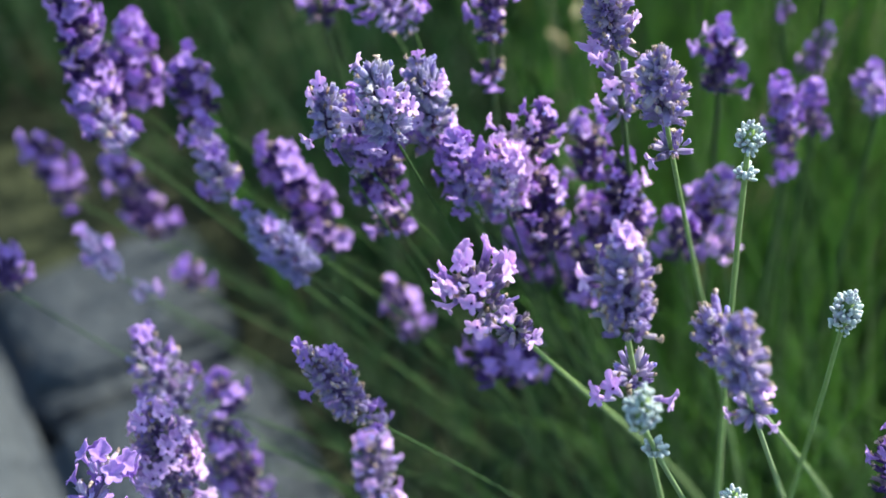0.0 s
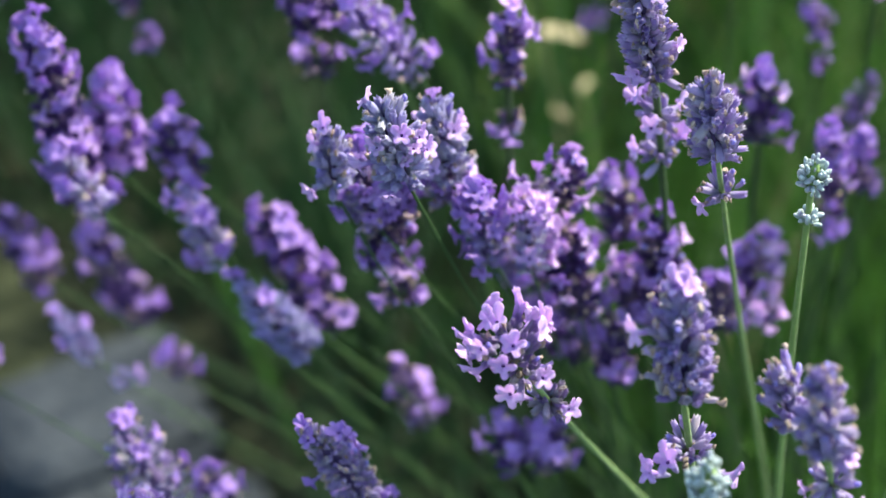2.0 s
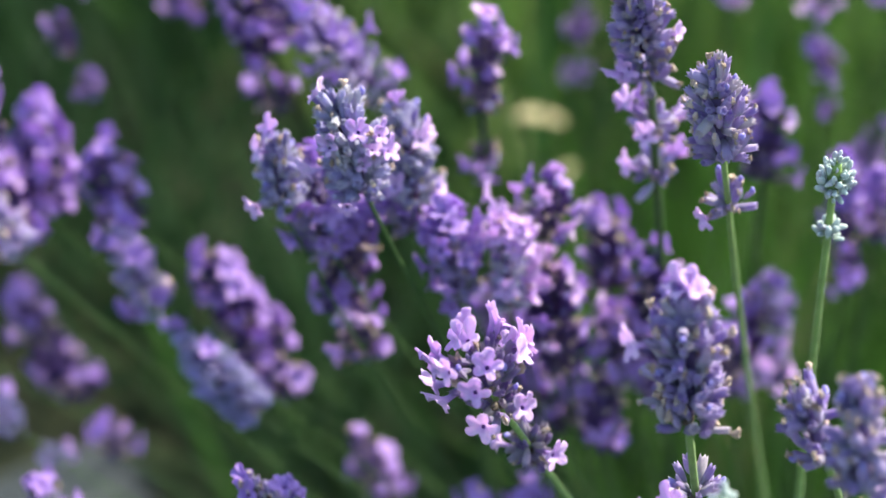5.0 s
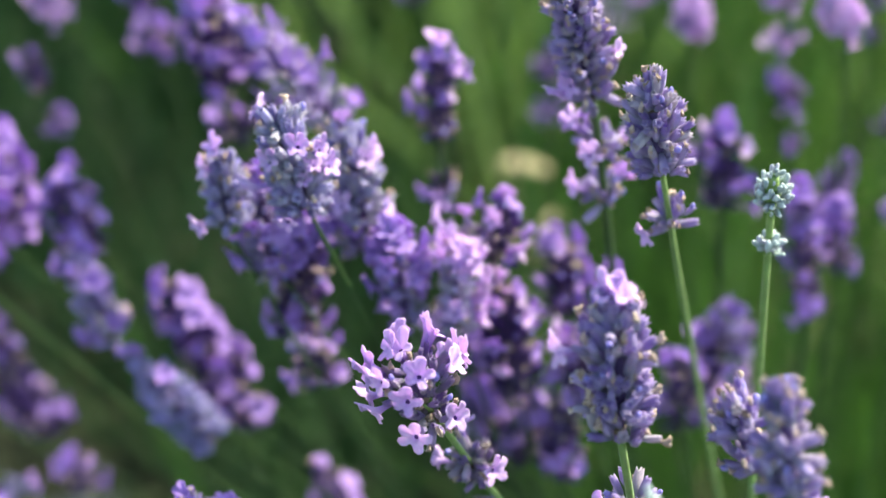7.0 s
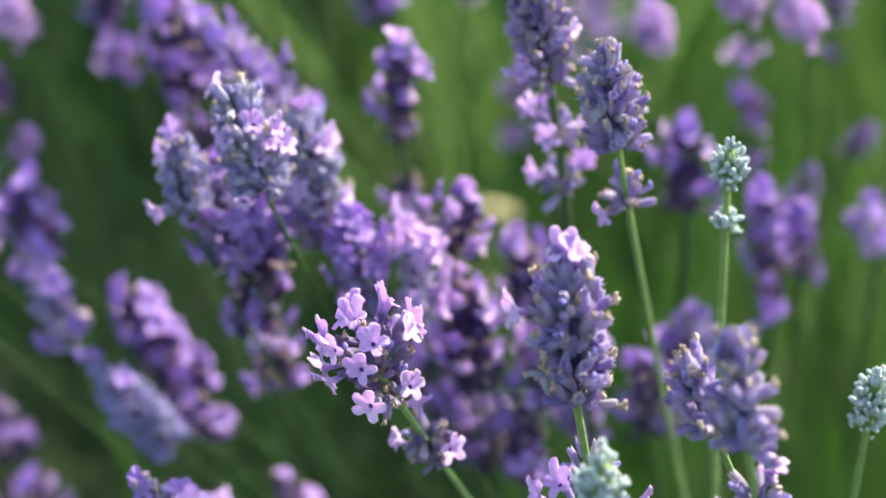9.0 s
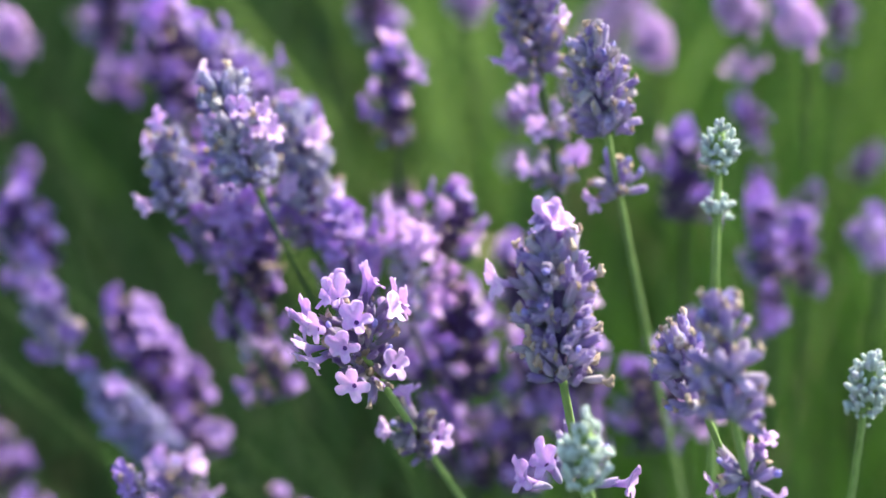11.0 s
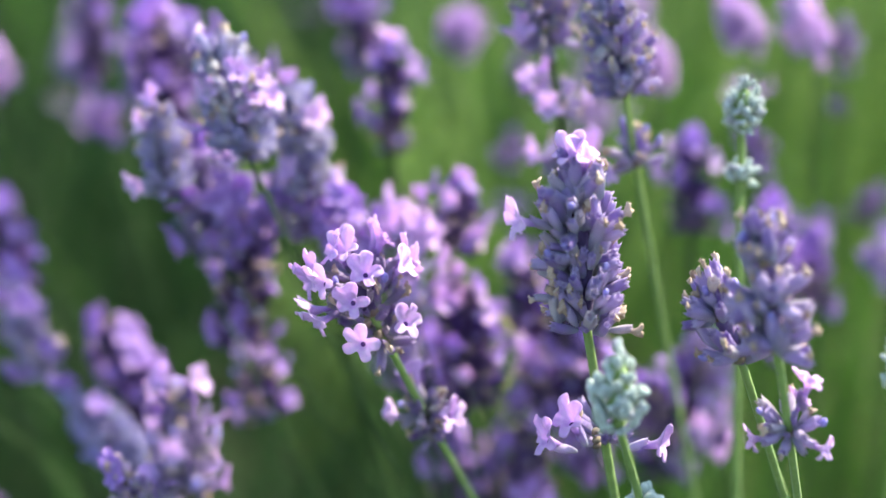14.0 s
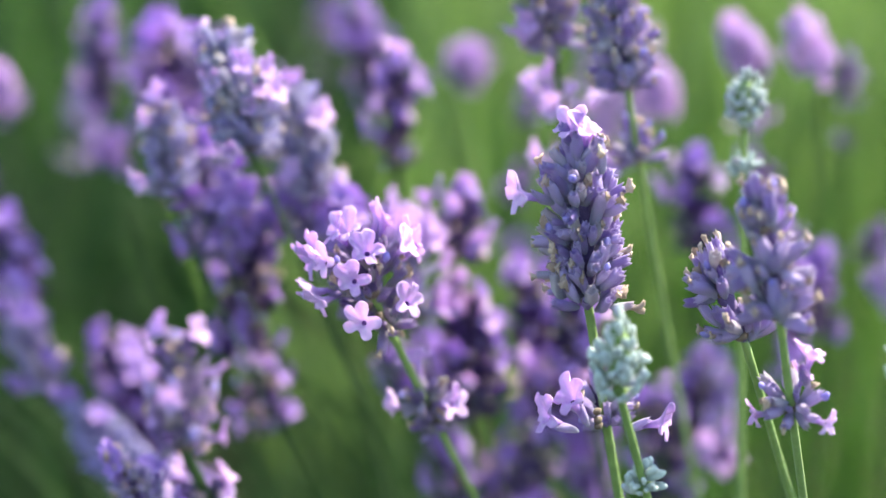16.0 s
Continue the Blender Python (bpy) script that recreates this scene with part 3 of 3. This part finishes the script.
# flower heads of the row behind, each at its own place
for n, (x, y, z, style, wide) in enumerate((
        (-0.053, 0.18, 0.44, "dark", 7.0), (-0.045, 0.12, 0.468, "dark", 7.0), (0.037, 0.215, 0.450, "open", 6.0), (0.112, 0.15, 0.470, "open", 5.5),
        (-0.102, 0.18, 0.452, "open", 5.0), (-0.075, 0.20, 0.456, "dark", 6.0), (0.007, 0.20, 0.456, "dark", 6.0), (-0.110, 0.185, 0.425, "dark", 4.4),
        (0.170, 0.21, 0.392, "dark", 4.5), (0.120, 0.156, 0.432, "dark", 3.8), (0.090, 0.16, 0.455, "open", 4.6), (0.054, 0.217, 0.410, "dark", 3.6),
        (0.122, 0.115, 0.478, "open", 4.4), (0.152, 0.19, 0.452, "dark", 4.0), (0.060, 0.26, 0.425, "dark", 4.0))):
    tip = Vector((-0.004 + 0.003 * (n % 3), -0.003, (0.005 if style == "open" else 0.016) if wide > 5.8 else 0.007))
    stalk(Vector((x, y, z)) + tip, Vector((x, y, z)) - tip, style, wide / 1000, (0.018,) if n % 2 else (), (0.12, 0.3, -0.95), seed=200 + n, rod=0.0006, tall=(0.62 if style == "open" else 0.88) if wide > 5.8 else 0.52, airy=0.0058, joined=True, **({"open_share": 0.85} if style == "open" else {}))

# ---- the stalks nearest the path ----
stalk((0.0066, -0.0337, 0.4802), (0.0104, -0.0374, 0.4684), "open", 0.0070, (0.0073, 0.0321, 0.0361), (0.30, 0.42, -0.86), seed=0, tall=0.98, grey=True, rod=0.0007, open_share=0.1, wither_share=0.22, low_open=0.04, florets=((0.8, 204, 52), (0.7, 230, 66), (0.9, 258, 30), (0.86, 20, 36), (0.66, 5, 66), (0.55, 335, 68), (0.36, 262, 80), (0.64, 285, 64), (0.26, 206, 92), (-0.36, 258, 80), (-0.3, 310, 76), (0.5, 15, 78)))
stalk((0.0444, -0.0484, 0.5009), (0.0471, -0.0530, 0.4721), "late", 0.0088, (0.023,), (0.17, 0.20, -0.97), seed=1, tall=1.05, count=15, airy=0.0054, wither_share=0.36, grey=True, rod=0.0008, open_share=0.0, low_open=0.03, florets=((1.02, 240, 14), (1.0, 325, 22), (0.76, 200, 70), (-0.76, 205, 58), (-0.7, 225, 34), (-0.8, 335, 80)))
stalk((-0.0329, 0.0280, 0.4858), (-0.0339, 0.0280, 0.4678), "full", 0.0066, (), (0.30, 0.22, -0.93), seed=2, airy=0.0060, count=13, rod=0.00045, open_share=0.0, florets=((1.2, 222, 38), (0.95, 205, 64), (0.25, 235, 80)))
stalk((-0.0859, -0.0300, 0.4156), (-0.0810, -0.0300, 0.3710), "open", 0.0075, (), (0.60, 0.20, -0.75), seed=3, rod=0.00032, reach=0.1)
stalk((-0.0779, 0.0200, 0.3509), (-0.0692, 0.0200, 0.3041), "dark", 0.0070, (), (0.70, 0.20, -0.70), seed=4, rod=0.00032, reach=0.1, spacing=0.0038, joined=True)
stalk((0.1264, -0.0500, 0.4293), (0.1302, -0.0500, 0.3998), "dark", 0.0070, (), (0.20, 0.40, -0.90), seed=5, spacing=0.0038, joined=True)
stalk((0.0803, -0.0600, 0.4156), (0.0821, -0.0600, 0.4025), "bud", 0.0045, (), (0.20, 0.30, -0.90), seed=6, count=13, spacing=0.0028, grey=True)
silver_bud = stalk((0.0486, -0.0800, 0.4821), (0.0492, -0.0800, 0.4681), "bud", 0.0043, (0.022,), (0.25, 0.34, -0.91), seed=7, origin=(0.058, -0.076, 0.410), count=16, spacing=0.0028, grey=True, rod=0.0007)
stalk((-0.0206, 0.0146, 0.5050), (-0.0143, 0.0151, 0.4800), "full", 0.0090, (), (0.30, 0.22, -0.93), seed=8, airy=0.0052, count=16, rod=0.00045, open_share=0.03, florets=((0.8, 300, 50), (0.7, 325, 62), (0.5, 330, 65), (0.2, 255, 85)))
stalk((-0.0070, 0.0368, 0.4885), (-0.0027, 0.0370, 0.4622), "full", 0.0082, (), (0.30, 0.25, -0.92), seed=9, airy=0.0055, count=15, open_share=0.06, rod=0.00048)
stalk((-0.0277, 0.0360, 0.4781), (-0.0240, 0.0360, 0.4502), "lilac", 0.0070, (), (0.40, 0.25, -0.90), seed=10, rod=0.0004, low_open=0.3, open_share=0.25)
stalk((-0.0089, 0.0400, 0.4664), (-0.0040, 0.0400, 0.4521), "lilac", 0.0055, (), (0.40, 0.25, -0.90), seed=11, rod=0.0004, open_share=0.4, airy=0.0056)
stalk((-0.0175, 0.0420, 0.4560), (-0.0220, 0.0545, 0.4185), "dark", 0.0075, (0.012, 0.022), (0.30, 0.30, -0.90), seed=12, rod=0.00048, airy=0.0062, count=11, tall=0.88)
stalk((0.0814, -0.0048, 0.5013), (0.0821, -0.0030, 0.4915), "bud", 0.0040, (0.011,), (0.04, 0.03, -1.00), seed=13, count=18, spacing=0.0028, grey=True, rod=0.0008)
stalk((0.0562, 0.0040, 0.5174), (0.0601, 0.0030, 0.4956), "late", 0.0080, (0.016,), (0.20, 0.30, -0.93), seed=14, airy=0.0053, grey=True, rod=0.00066, open_share=0.0, wither_share=0.42)
stalk((0.0383, 0.0240, 0.5430), (0.0483, 0.0320, 0.4970), "late", 0.0075, (0.014, 0.031), (0.15, 0.25, -0.95), seed=15, airy=0.0053, open_share=0.03, low_open=0.12, wither_share=0.5)
stalk((0.0145, 0.0850, 0.4823), (0.0151, 0.0900, 0.4548), "dark", 0.0049, (0.022,), (0.05, 0.40, -0.90), seed=16, open_share=0.15, florets=((0.8, 350, 70),), airy=0.0062, count=11, tall=0.88)
stalk((0.0662, -0.0550, 0.4834), (0.0731, -0.0600, 0.4674), "late", 0.0068, (), (0.31, 0.43, -0.85), seed=17, airy=0.0066, count=12, grey=True, rod=0.0007, open_share=0.0, wither_share=0.4)
stalk((0.0705, -0.0740, 0.5011), (0.0744, -0.0780, 0.4780), "late", 0.0074, (0.02,), (0.23, 0.43, -0.87), seed=18, airy=0.0082, count=12, grey=True, rod=0.0007, open_share=0.0, wither_share=0.42, low_open=0.15)
stalk((0.1107, -0.0294, 0.4630), (0.1106, -0.0279, 0.4478), "bud", 0.0042, (), (0.03, 0.16, -0.98), seed=19, count=17, spacing=0.0028, grey=True, rod=0.0007)
stalk((-0.0166, -0.1000, 0.4870), (-0.0162, -0.1040, 0.4713), "open", 0.0046, (0.012,), (0.25, 0.35, -0.90), seed=20, tall=0.62, open_share=0.05, florets=((1.05, 220, 45), (1.0, 330, 50), (0.9, 185, 66), (0.5, 265, 80)))
stalk((-0.0410, -0.0216, 0.4320), (-0.0254, -0.0168, 0.3962), "purple", 0.0058, (0.01,), (0.70, 0.10, -0.70), seed=21, rod=0.00032, reach=0.1, open_share=0.03)
stalk((-0.0812, 0.0786, 0.4279), (-0.0707, 0.0682, 0.4070), "purple", 0.0065, (), (0.69, 0.00, -0.72), seed=22, rod=0.00032, reach=0.1, airy=0.0062, count=11, tall=0.88)
stalk((-0.0671, 0.0636, 0.4051), (-0.0449, 0.0534, 0.3840), "slate", 0.0066, (), (0.69, -0.05, -0.72), seed=23, count=20, spacing=0.0025, rod=0.00032, reach=0.1)
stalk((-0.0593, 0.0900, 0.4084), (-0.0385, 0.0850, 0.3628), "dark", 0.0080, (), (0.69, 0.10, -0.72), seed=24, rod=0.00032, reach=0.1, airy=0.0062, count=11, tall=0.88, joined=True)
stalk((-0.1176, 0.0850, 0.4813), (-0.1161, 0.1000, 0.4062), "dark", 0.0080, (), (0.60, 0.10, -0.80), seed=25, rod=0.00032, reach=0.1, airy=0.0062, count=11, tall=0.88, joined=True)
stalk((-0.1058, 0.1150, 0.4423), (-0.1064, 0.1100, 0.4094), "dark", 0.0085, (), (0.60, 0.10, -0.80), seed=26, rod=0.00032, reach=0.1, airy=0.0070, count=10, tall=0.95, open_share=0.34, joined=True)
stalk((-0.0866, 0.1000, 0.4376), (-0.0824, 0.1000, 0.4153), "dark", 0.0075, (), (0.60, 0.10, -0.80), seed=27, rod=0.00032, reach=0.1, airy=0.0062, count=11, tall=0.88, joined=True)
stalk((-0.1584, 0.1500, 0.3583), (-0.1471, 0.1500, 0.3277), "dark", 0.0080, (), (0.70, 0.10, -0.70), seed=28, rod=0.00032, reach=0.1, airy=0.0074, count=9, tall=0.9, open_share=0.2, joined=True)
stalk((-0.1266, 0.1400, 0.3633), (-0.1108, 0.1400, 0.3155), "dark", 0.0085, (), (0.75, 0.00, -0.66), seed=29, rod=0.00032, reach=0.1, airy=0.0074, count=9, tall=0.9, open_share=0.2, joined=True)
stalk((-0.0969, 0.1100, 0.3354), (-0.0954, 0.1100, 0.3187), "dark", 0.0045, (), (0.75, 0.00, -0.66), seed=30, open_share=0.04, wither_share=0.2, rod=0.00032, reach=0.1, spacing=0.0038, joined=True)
stalk((-0.0998, 0.0200, 0.3939), (-0.0853, 0.0200, 0.3527), "purple", 0.0080, (), (0.80, 0.00, -0.60), seed=31, rod=0.00032, reach=0.1, spacing=0.0036, count=11)
stalk((-0.0213, 0.0795, 0.3559), (-0.0099, 0.0826, 0.3230), "dark", 0.0050, (), (0.50, 0.10, -0.85), seed=32, open_share=0.06, rod=0.00032, reach=0.1, spacing=0.0038, joined=True)
stalk((0.0032, 0.0300, 0.4630), (0.0070, 0.0300, 0.4388), "lilac", 0.0058, (), (0.30, 0.30, -0.90), seed=33, rod=0.00048, airy=0.0066, count=11, open_share=0.3)
stalk((0.0171, 0.0300, 0.4609), (0.0192, 0.0300, 0.4360), "full", 0.0054, (), (0.20, 0.30, -0.93), seed=34, rod=0.00048, airy=0.0066, count=11, open_share=0.22)
stalk((0.0299, 0.0470, 0.4604), (0.0271, 0.0450, 0.4453), "dark", 0.0060, (), (0.20, 0.30, -0.93), seed=35, rod=0.00048, airy=0.0062, count=11, tall=0.88, open_share=0.22)
stalk((0.0287, 0.0456, 0.4381), (0.0343, 0.0420, 0.4079), "dark", 0.0075, (), (0.20, 0.30, -0.93), seed=36, rod=0.00048, airy=0.0062, count=11, tall=0.88)
stalk((0.0454, 0.0750, 0.4324), (0.0493, 0.0700, 0.4115), "dark", 0.0070, (), (0.20, 0.30, -0.93), seed=37, rod=0.00048, airy=0.0062, count=11, tall=0.88, open_share=0.22)
stalk((0.0550, 0.0500, 0.4351), (0.0597, 0.0500, 0.4042), "dark", 0.0070, (), (0.20, 0.30, -0.93), seed=38, rod=0.00048, airy=0.0062, count=11, tall=0.88)
stalk((0.0902, 0.0700, 0.4088), (0.0819, 0.0800, 0.3660), "dark", 0.0065, (), (0.20, 0.30, -0.93), seed=39, rod=0.00048, airy=0.0062, count=11, tall=0.88, joined=True)
stalk((0.0452, 0.0498, 0.4011), (0.0461, 0.0486, 0.3741), "dark", 0.0065, (), (0.20, 0.30, -0.93), seed=40, rod=0.00048, airy=0.0062, count=11, tall=0.88, joined=True)
stalk((0.0899, 0.0950, 0.4547), (0.0917, 0.0950, 0.4292), "dark", 0.0068, (), (0.10, 0.30, -0.95), seed=41, florets=((0.8, 190, 75), (0.1, 330, 80)), airy=0.0068, count=11, tall=0.88)
stalk((0.1102, 0.0850, 0.4406), (0.1168, 0.0850, 0.4014), "dark", 0.0050, (), (0.05, 0.20, -0.97), seed=42, airy=0.0066, count=9, tall=0.7, open_share=0.26, joined=True)
stalk((0.1246, 0.1000, 0.4268), (0.1296, 0.1100, 0.3995), "dark", 0.0054, (), (0.05, 0.20, -0.97), seed=43, airy=0.0066, count=10, tall=0.7, open_share=0.14, joined=True)
stalk((0.1401, 0.1500, 0.4118), (0.1328, 0.1500, 0.3927), "dark", 0.0038, (), (0.05, 0.20, -0.97), seed=44, spacing=0.0038, joined=True, tall=0.5, open_share=0.14)
stalk((-0.0455, 0.1100, 0.4843), (-0.0272, 0.1100, 0.4656), "dark", 0.0065, (), (0.30, 0.20, -0.90), seed=45, spacing=0.0036, count=11, joined=True)
stalk((0.0938, 0.0750, 0.4067), (0.0968, 0.0750, 0.3940), "open", 0.0042, (), (0.20, 0.30, -0.93), seed=46, rod=0.0005, airy=0.0056, count=10, tall=0.8, open_share=0.26, joined=True)
stalk((0.0933, 0.0650, 0.3927), (0.0950, 0.0650, 0.3815), "open", 0.0042, (), (0.20, 0.30, -0.93), seed=47, rod=0.0005, airy=0.0056, count=10, tall=0.8, open_share=0.26, joined=True)
stalk((0.0773, 0.0600, 0.4032), (0.0793, 0.0600, 0.3892), "dark", 0.0050, (), (0.20, 0.30, -0.93), seed=48, rod=0.0005, airy=0.0056, count=10, tall=0.8, open_share=0.26, joined=True)
stalk((0.0483, 0.0550, 0.4136), (0.0528, 0.0550, 0.3968), "dark", 0.0060, (), (0.20, 0.30, -0.93), seed=49, rod=0.0005, airy=0.0056, count=10, tall=0.8, open_share=0.26)
stalk((0.0192, 0.0400, 0.4597), (0.0217, 0.0400, 0.4475), "open", 0.0050, (), (0.20, 0.30, -0.93), seed=50, rod=0.0005, airy=0.0056, count=10, tall=0.8, open_share=0.26)
stalk((-0.0357, 0.0950, 0.4881), (-0.0105, 0.0950, 0.4568), "purple", 0.0070, (), (0.20, 0.20, -0.96), seed=51, spacing=0.0036, count=11, joined=True)
stalk((-0.1314, 0.0966, 0.3649), (-0.1181, 0.0844, 0.3526), "slate", 0.0046, (), (0.70, 0.00, -0.70), seed=52, rod=0.00032, reach=0.1, spacing=0.0036, joined=True)
stalk((-0.1134, 0.0969, 0.3368), (-0.1107, 0.0917, 0.3316), "slate", 0.0042, (), (0.70, 0.00, -0.70), seed=53, rod=0.00032, reach=0.1, spacing=0.0036, joined=True)
stalk((-0.1539, 0.0754, 0.3718), (-0.1509, 0.0663, 0.3628), "dark", 0.0055, (), (0.70, 0.00, -0.70), seed=54, rod=0.00032, reach=0.1, airy=0.0062, count=10, tall=0.9, joined=True)
stalk((-0.1172, 0.0843, 0.4374), (-0.1034, 0.0706, 0.4237), "lilac", 0.0065, (), (0.60, 0.10, -0.80), seed=55, rod=0.00032, reach=0.1, airy=0.0066, count=9, tall=0.95, open_share=0.36)
stalk((-0.0924, -0.0486, 0.4176), (-0.1011, -0.0599, 0.4063), "lilac", 0.0065, (), (0.60, 0.20, -0.75), seed=56, rod=0.00032, reach=0.1, airy=0.0066, count=9, tall=0.95, joined=True)
stalk((-0.0790, 0.0433, 0.3398), (-0.0721, 0.0363, 0.3328), "dark", 0.0055, (), (0.70, 0.20, -0.70), seed=57, rod=0.00032, reach=0.1, airy=0.0062, count=9, tall=0.9, joined=True)
stalk((0.1497, 0.1200, 0.4165), (0.1507, 0.1088, 0.4053), "lilac", 0.0050, (), (0.05, 0.20, -0.97), seed=58, airy=0.0066, count=9, tall=0.8, joined=True)
stalk((0.0128, 0.0405, 0.3650), (0.0171, 0.0289, 0.3546), "dark", 0.0065, (), (0.30, 0.20, -0.92), seed=59, rod=0.0005, airy=0.0064, count=10, tall=0.95, open_share=0.28, joined=True)
stalk((0.0262, 0.0405, 0.3650), (0.0280, 0.0299, 0.3546), "dark", 0.0065, (), (0.30, 0.20, -0.92), seed=60, rod=0.0005, airy=0.0064, count=10, tall=0.95, open_share=0.36, joined=True)
stalk((0.0222, 0.0716, 0.4126), (0.0247, 0.0732, 0.3925), "dark", 0.0066, (), (0.20, 0.30, -0.93), seed=61, rod=0.0005, airy=0.0062, count=11, tall=0.88, joined=True)
stalk((0.0257, 0.0660, 0.3890), (0.0297, 0.0679, 0.3697), "dark", 0.0066, (), (0.20, 0.30, -0.93), seed=62, rod=0.0005, airy=0.0062, count=11, tall=0.88, joined=True)
stalk((0.0381, 0.0727, 0.3805), (0.0401, 0.0736, 0.3587), "dark", 0.0066, (), (0.20, 0.30, -0.93), seed=63, rod=0.0005, airy=0.0062, count=11, tall=0.88, joined=True)
stalk((0.0614, 0.0766, 0.3899), (0.0640, 0.0775, 0.3683), "lilac", 0.0066, (), (0.20, 0.30, -0.93), seed=64, rod=0.0005, airy=0.0062, count=11, tall=0.88, joined=True)
stalk((0.0148, 0.0584, 0.4196), (0.0160, 0.0627, 0.4052), "lilac", 0.0066, (), (0.20, 0.30, -0.93), seed=65, rod=0.0005, airy=0.0062, count=11, tall=0.88)

# the lens stays focused on the stem below the silvery bud
cam.data.dof.focus_object = [o for o in silver_bud.children if o.name.startswith("stem")][0]


def dry_leaf(place, length, turn, slope, seed):
    """A withered stem that carries one curled, straw-coloured leaf."""
    rng = random.Random(seed)
    ground = Vector((place[0] + 0.03, place[1] + 0.04, -0.02))
    tip = Vector(place)
    thing = new("dry_leaf")
    thing.matrix_basis = Matrix.Translation(ground)
    PLACE[thing.name] = thing.matrix_basis.copy()
    tagged(thing, "curled straw-coloured dead leaf on a thin dry stem", "leaf", "dry leaves")
    path = [p - ground for p in bezier(ground, ground + Vector((0, 0, 0.08)), tip + Vector((0.015, 0.02, -0.06)), tip, 10)]
    verts, faces = tube(path, [0.0009 - 0.0004 * i / 10 for i in range(11)], 6)
    part("stem", mesh_of("stem", verts, faces, STRAW), thing)
    along = Vector((math.cos(turn) * math.cos(slope), math.sin(turn) * math.cos(slope), math.sin(slope)))
    wide = along.cross(Vector((0, 0, 1))).normalized()
    up = wide.cross(along)
    rings = []
    for i in range(11):
        f = i / 10
        w = length * 0.19 * math.sin(math.pi * min(1, 0.06 + f * 0.9)) ** 0.7
        mid = tip - ground + along * length * (f - 0.1) - up * length * 0.18 * f * f
        curl = [mid + wide * w * u + up * (w * 0.5 * u * u + 0.0006 * rng.uniform(-1, 1)) for u in (-1, -0.5, 0, 0.5, 1)]
        rings.append([tuple(p) for p in curl] + [tuple(p - up * 0.0005) for p in reversed(curl)])
    verts, faces = loft(rings)
    part("blade", mesh_of("blade", verts, faces, STRAW), thing)


dry_leaf((0.0505, 0.408, 0.258), 0.026, 0.1, -0.1, 1)
dry_leaf((0.0553, 0.36, 0.2445), 0.02, 0.4, -0.7, 2)
dry_leaf((0.070, 0.39, 0.235), 0.012, 1.0, 0.3, 3)
field(105, 11, (-0.75, 1.0), (0.32, 3.0))
field(60, 12, (0.36, 1.5), (-0.8, 0.1))
field(60, 13, (1.0, 2.4), (0.3, 3.0))
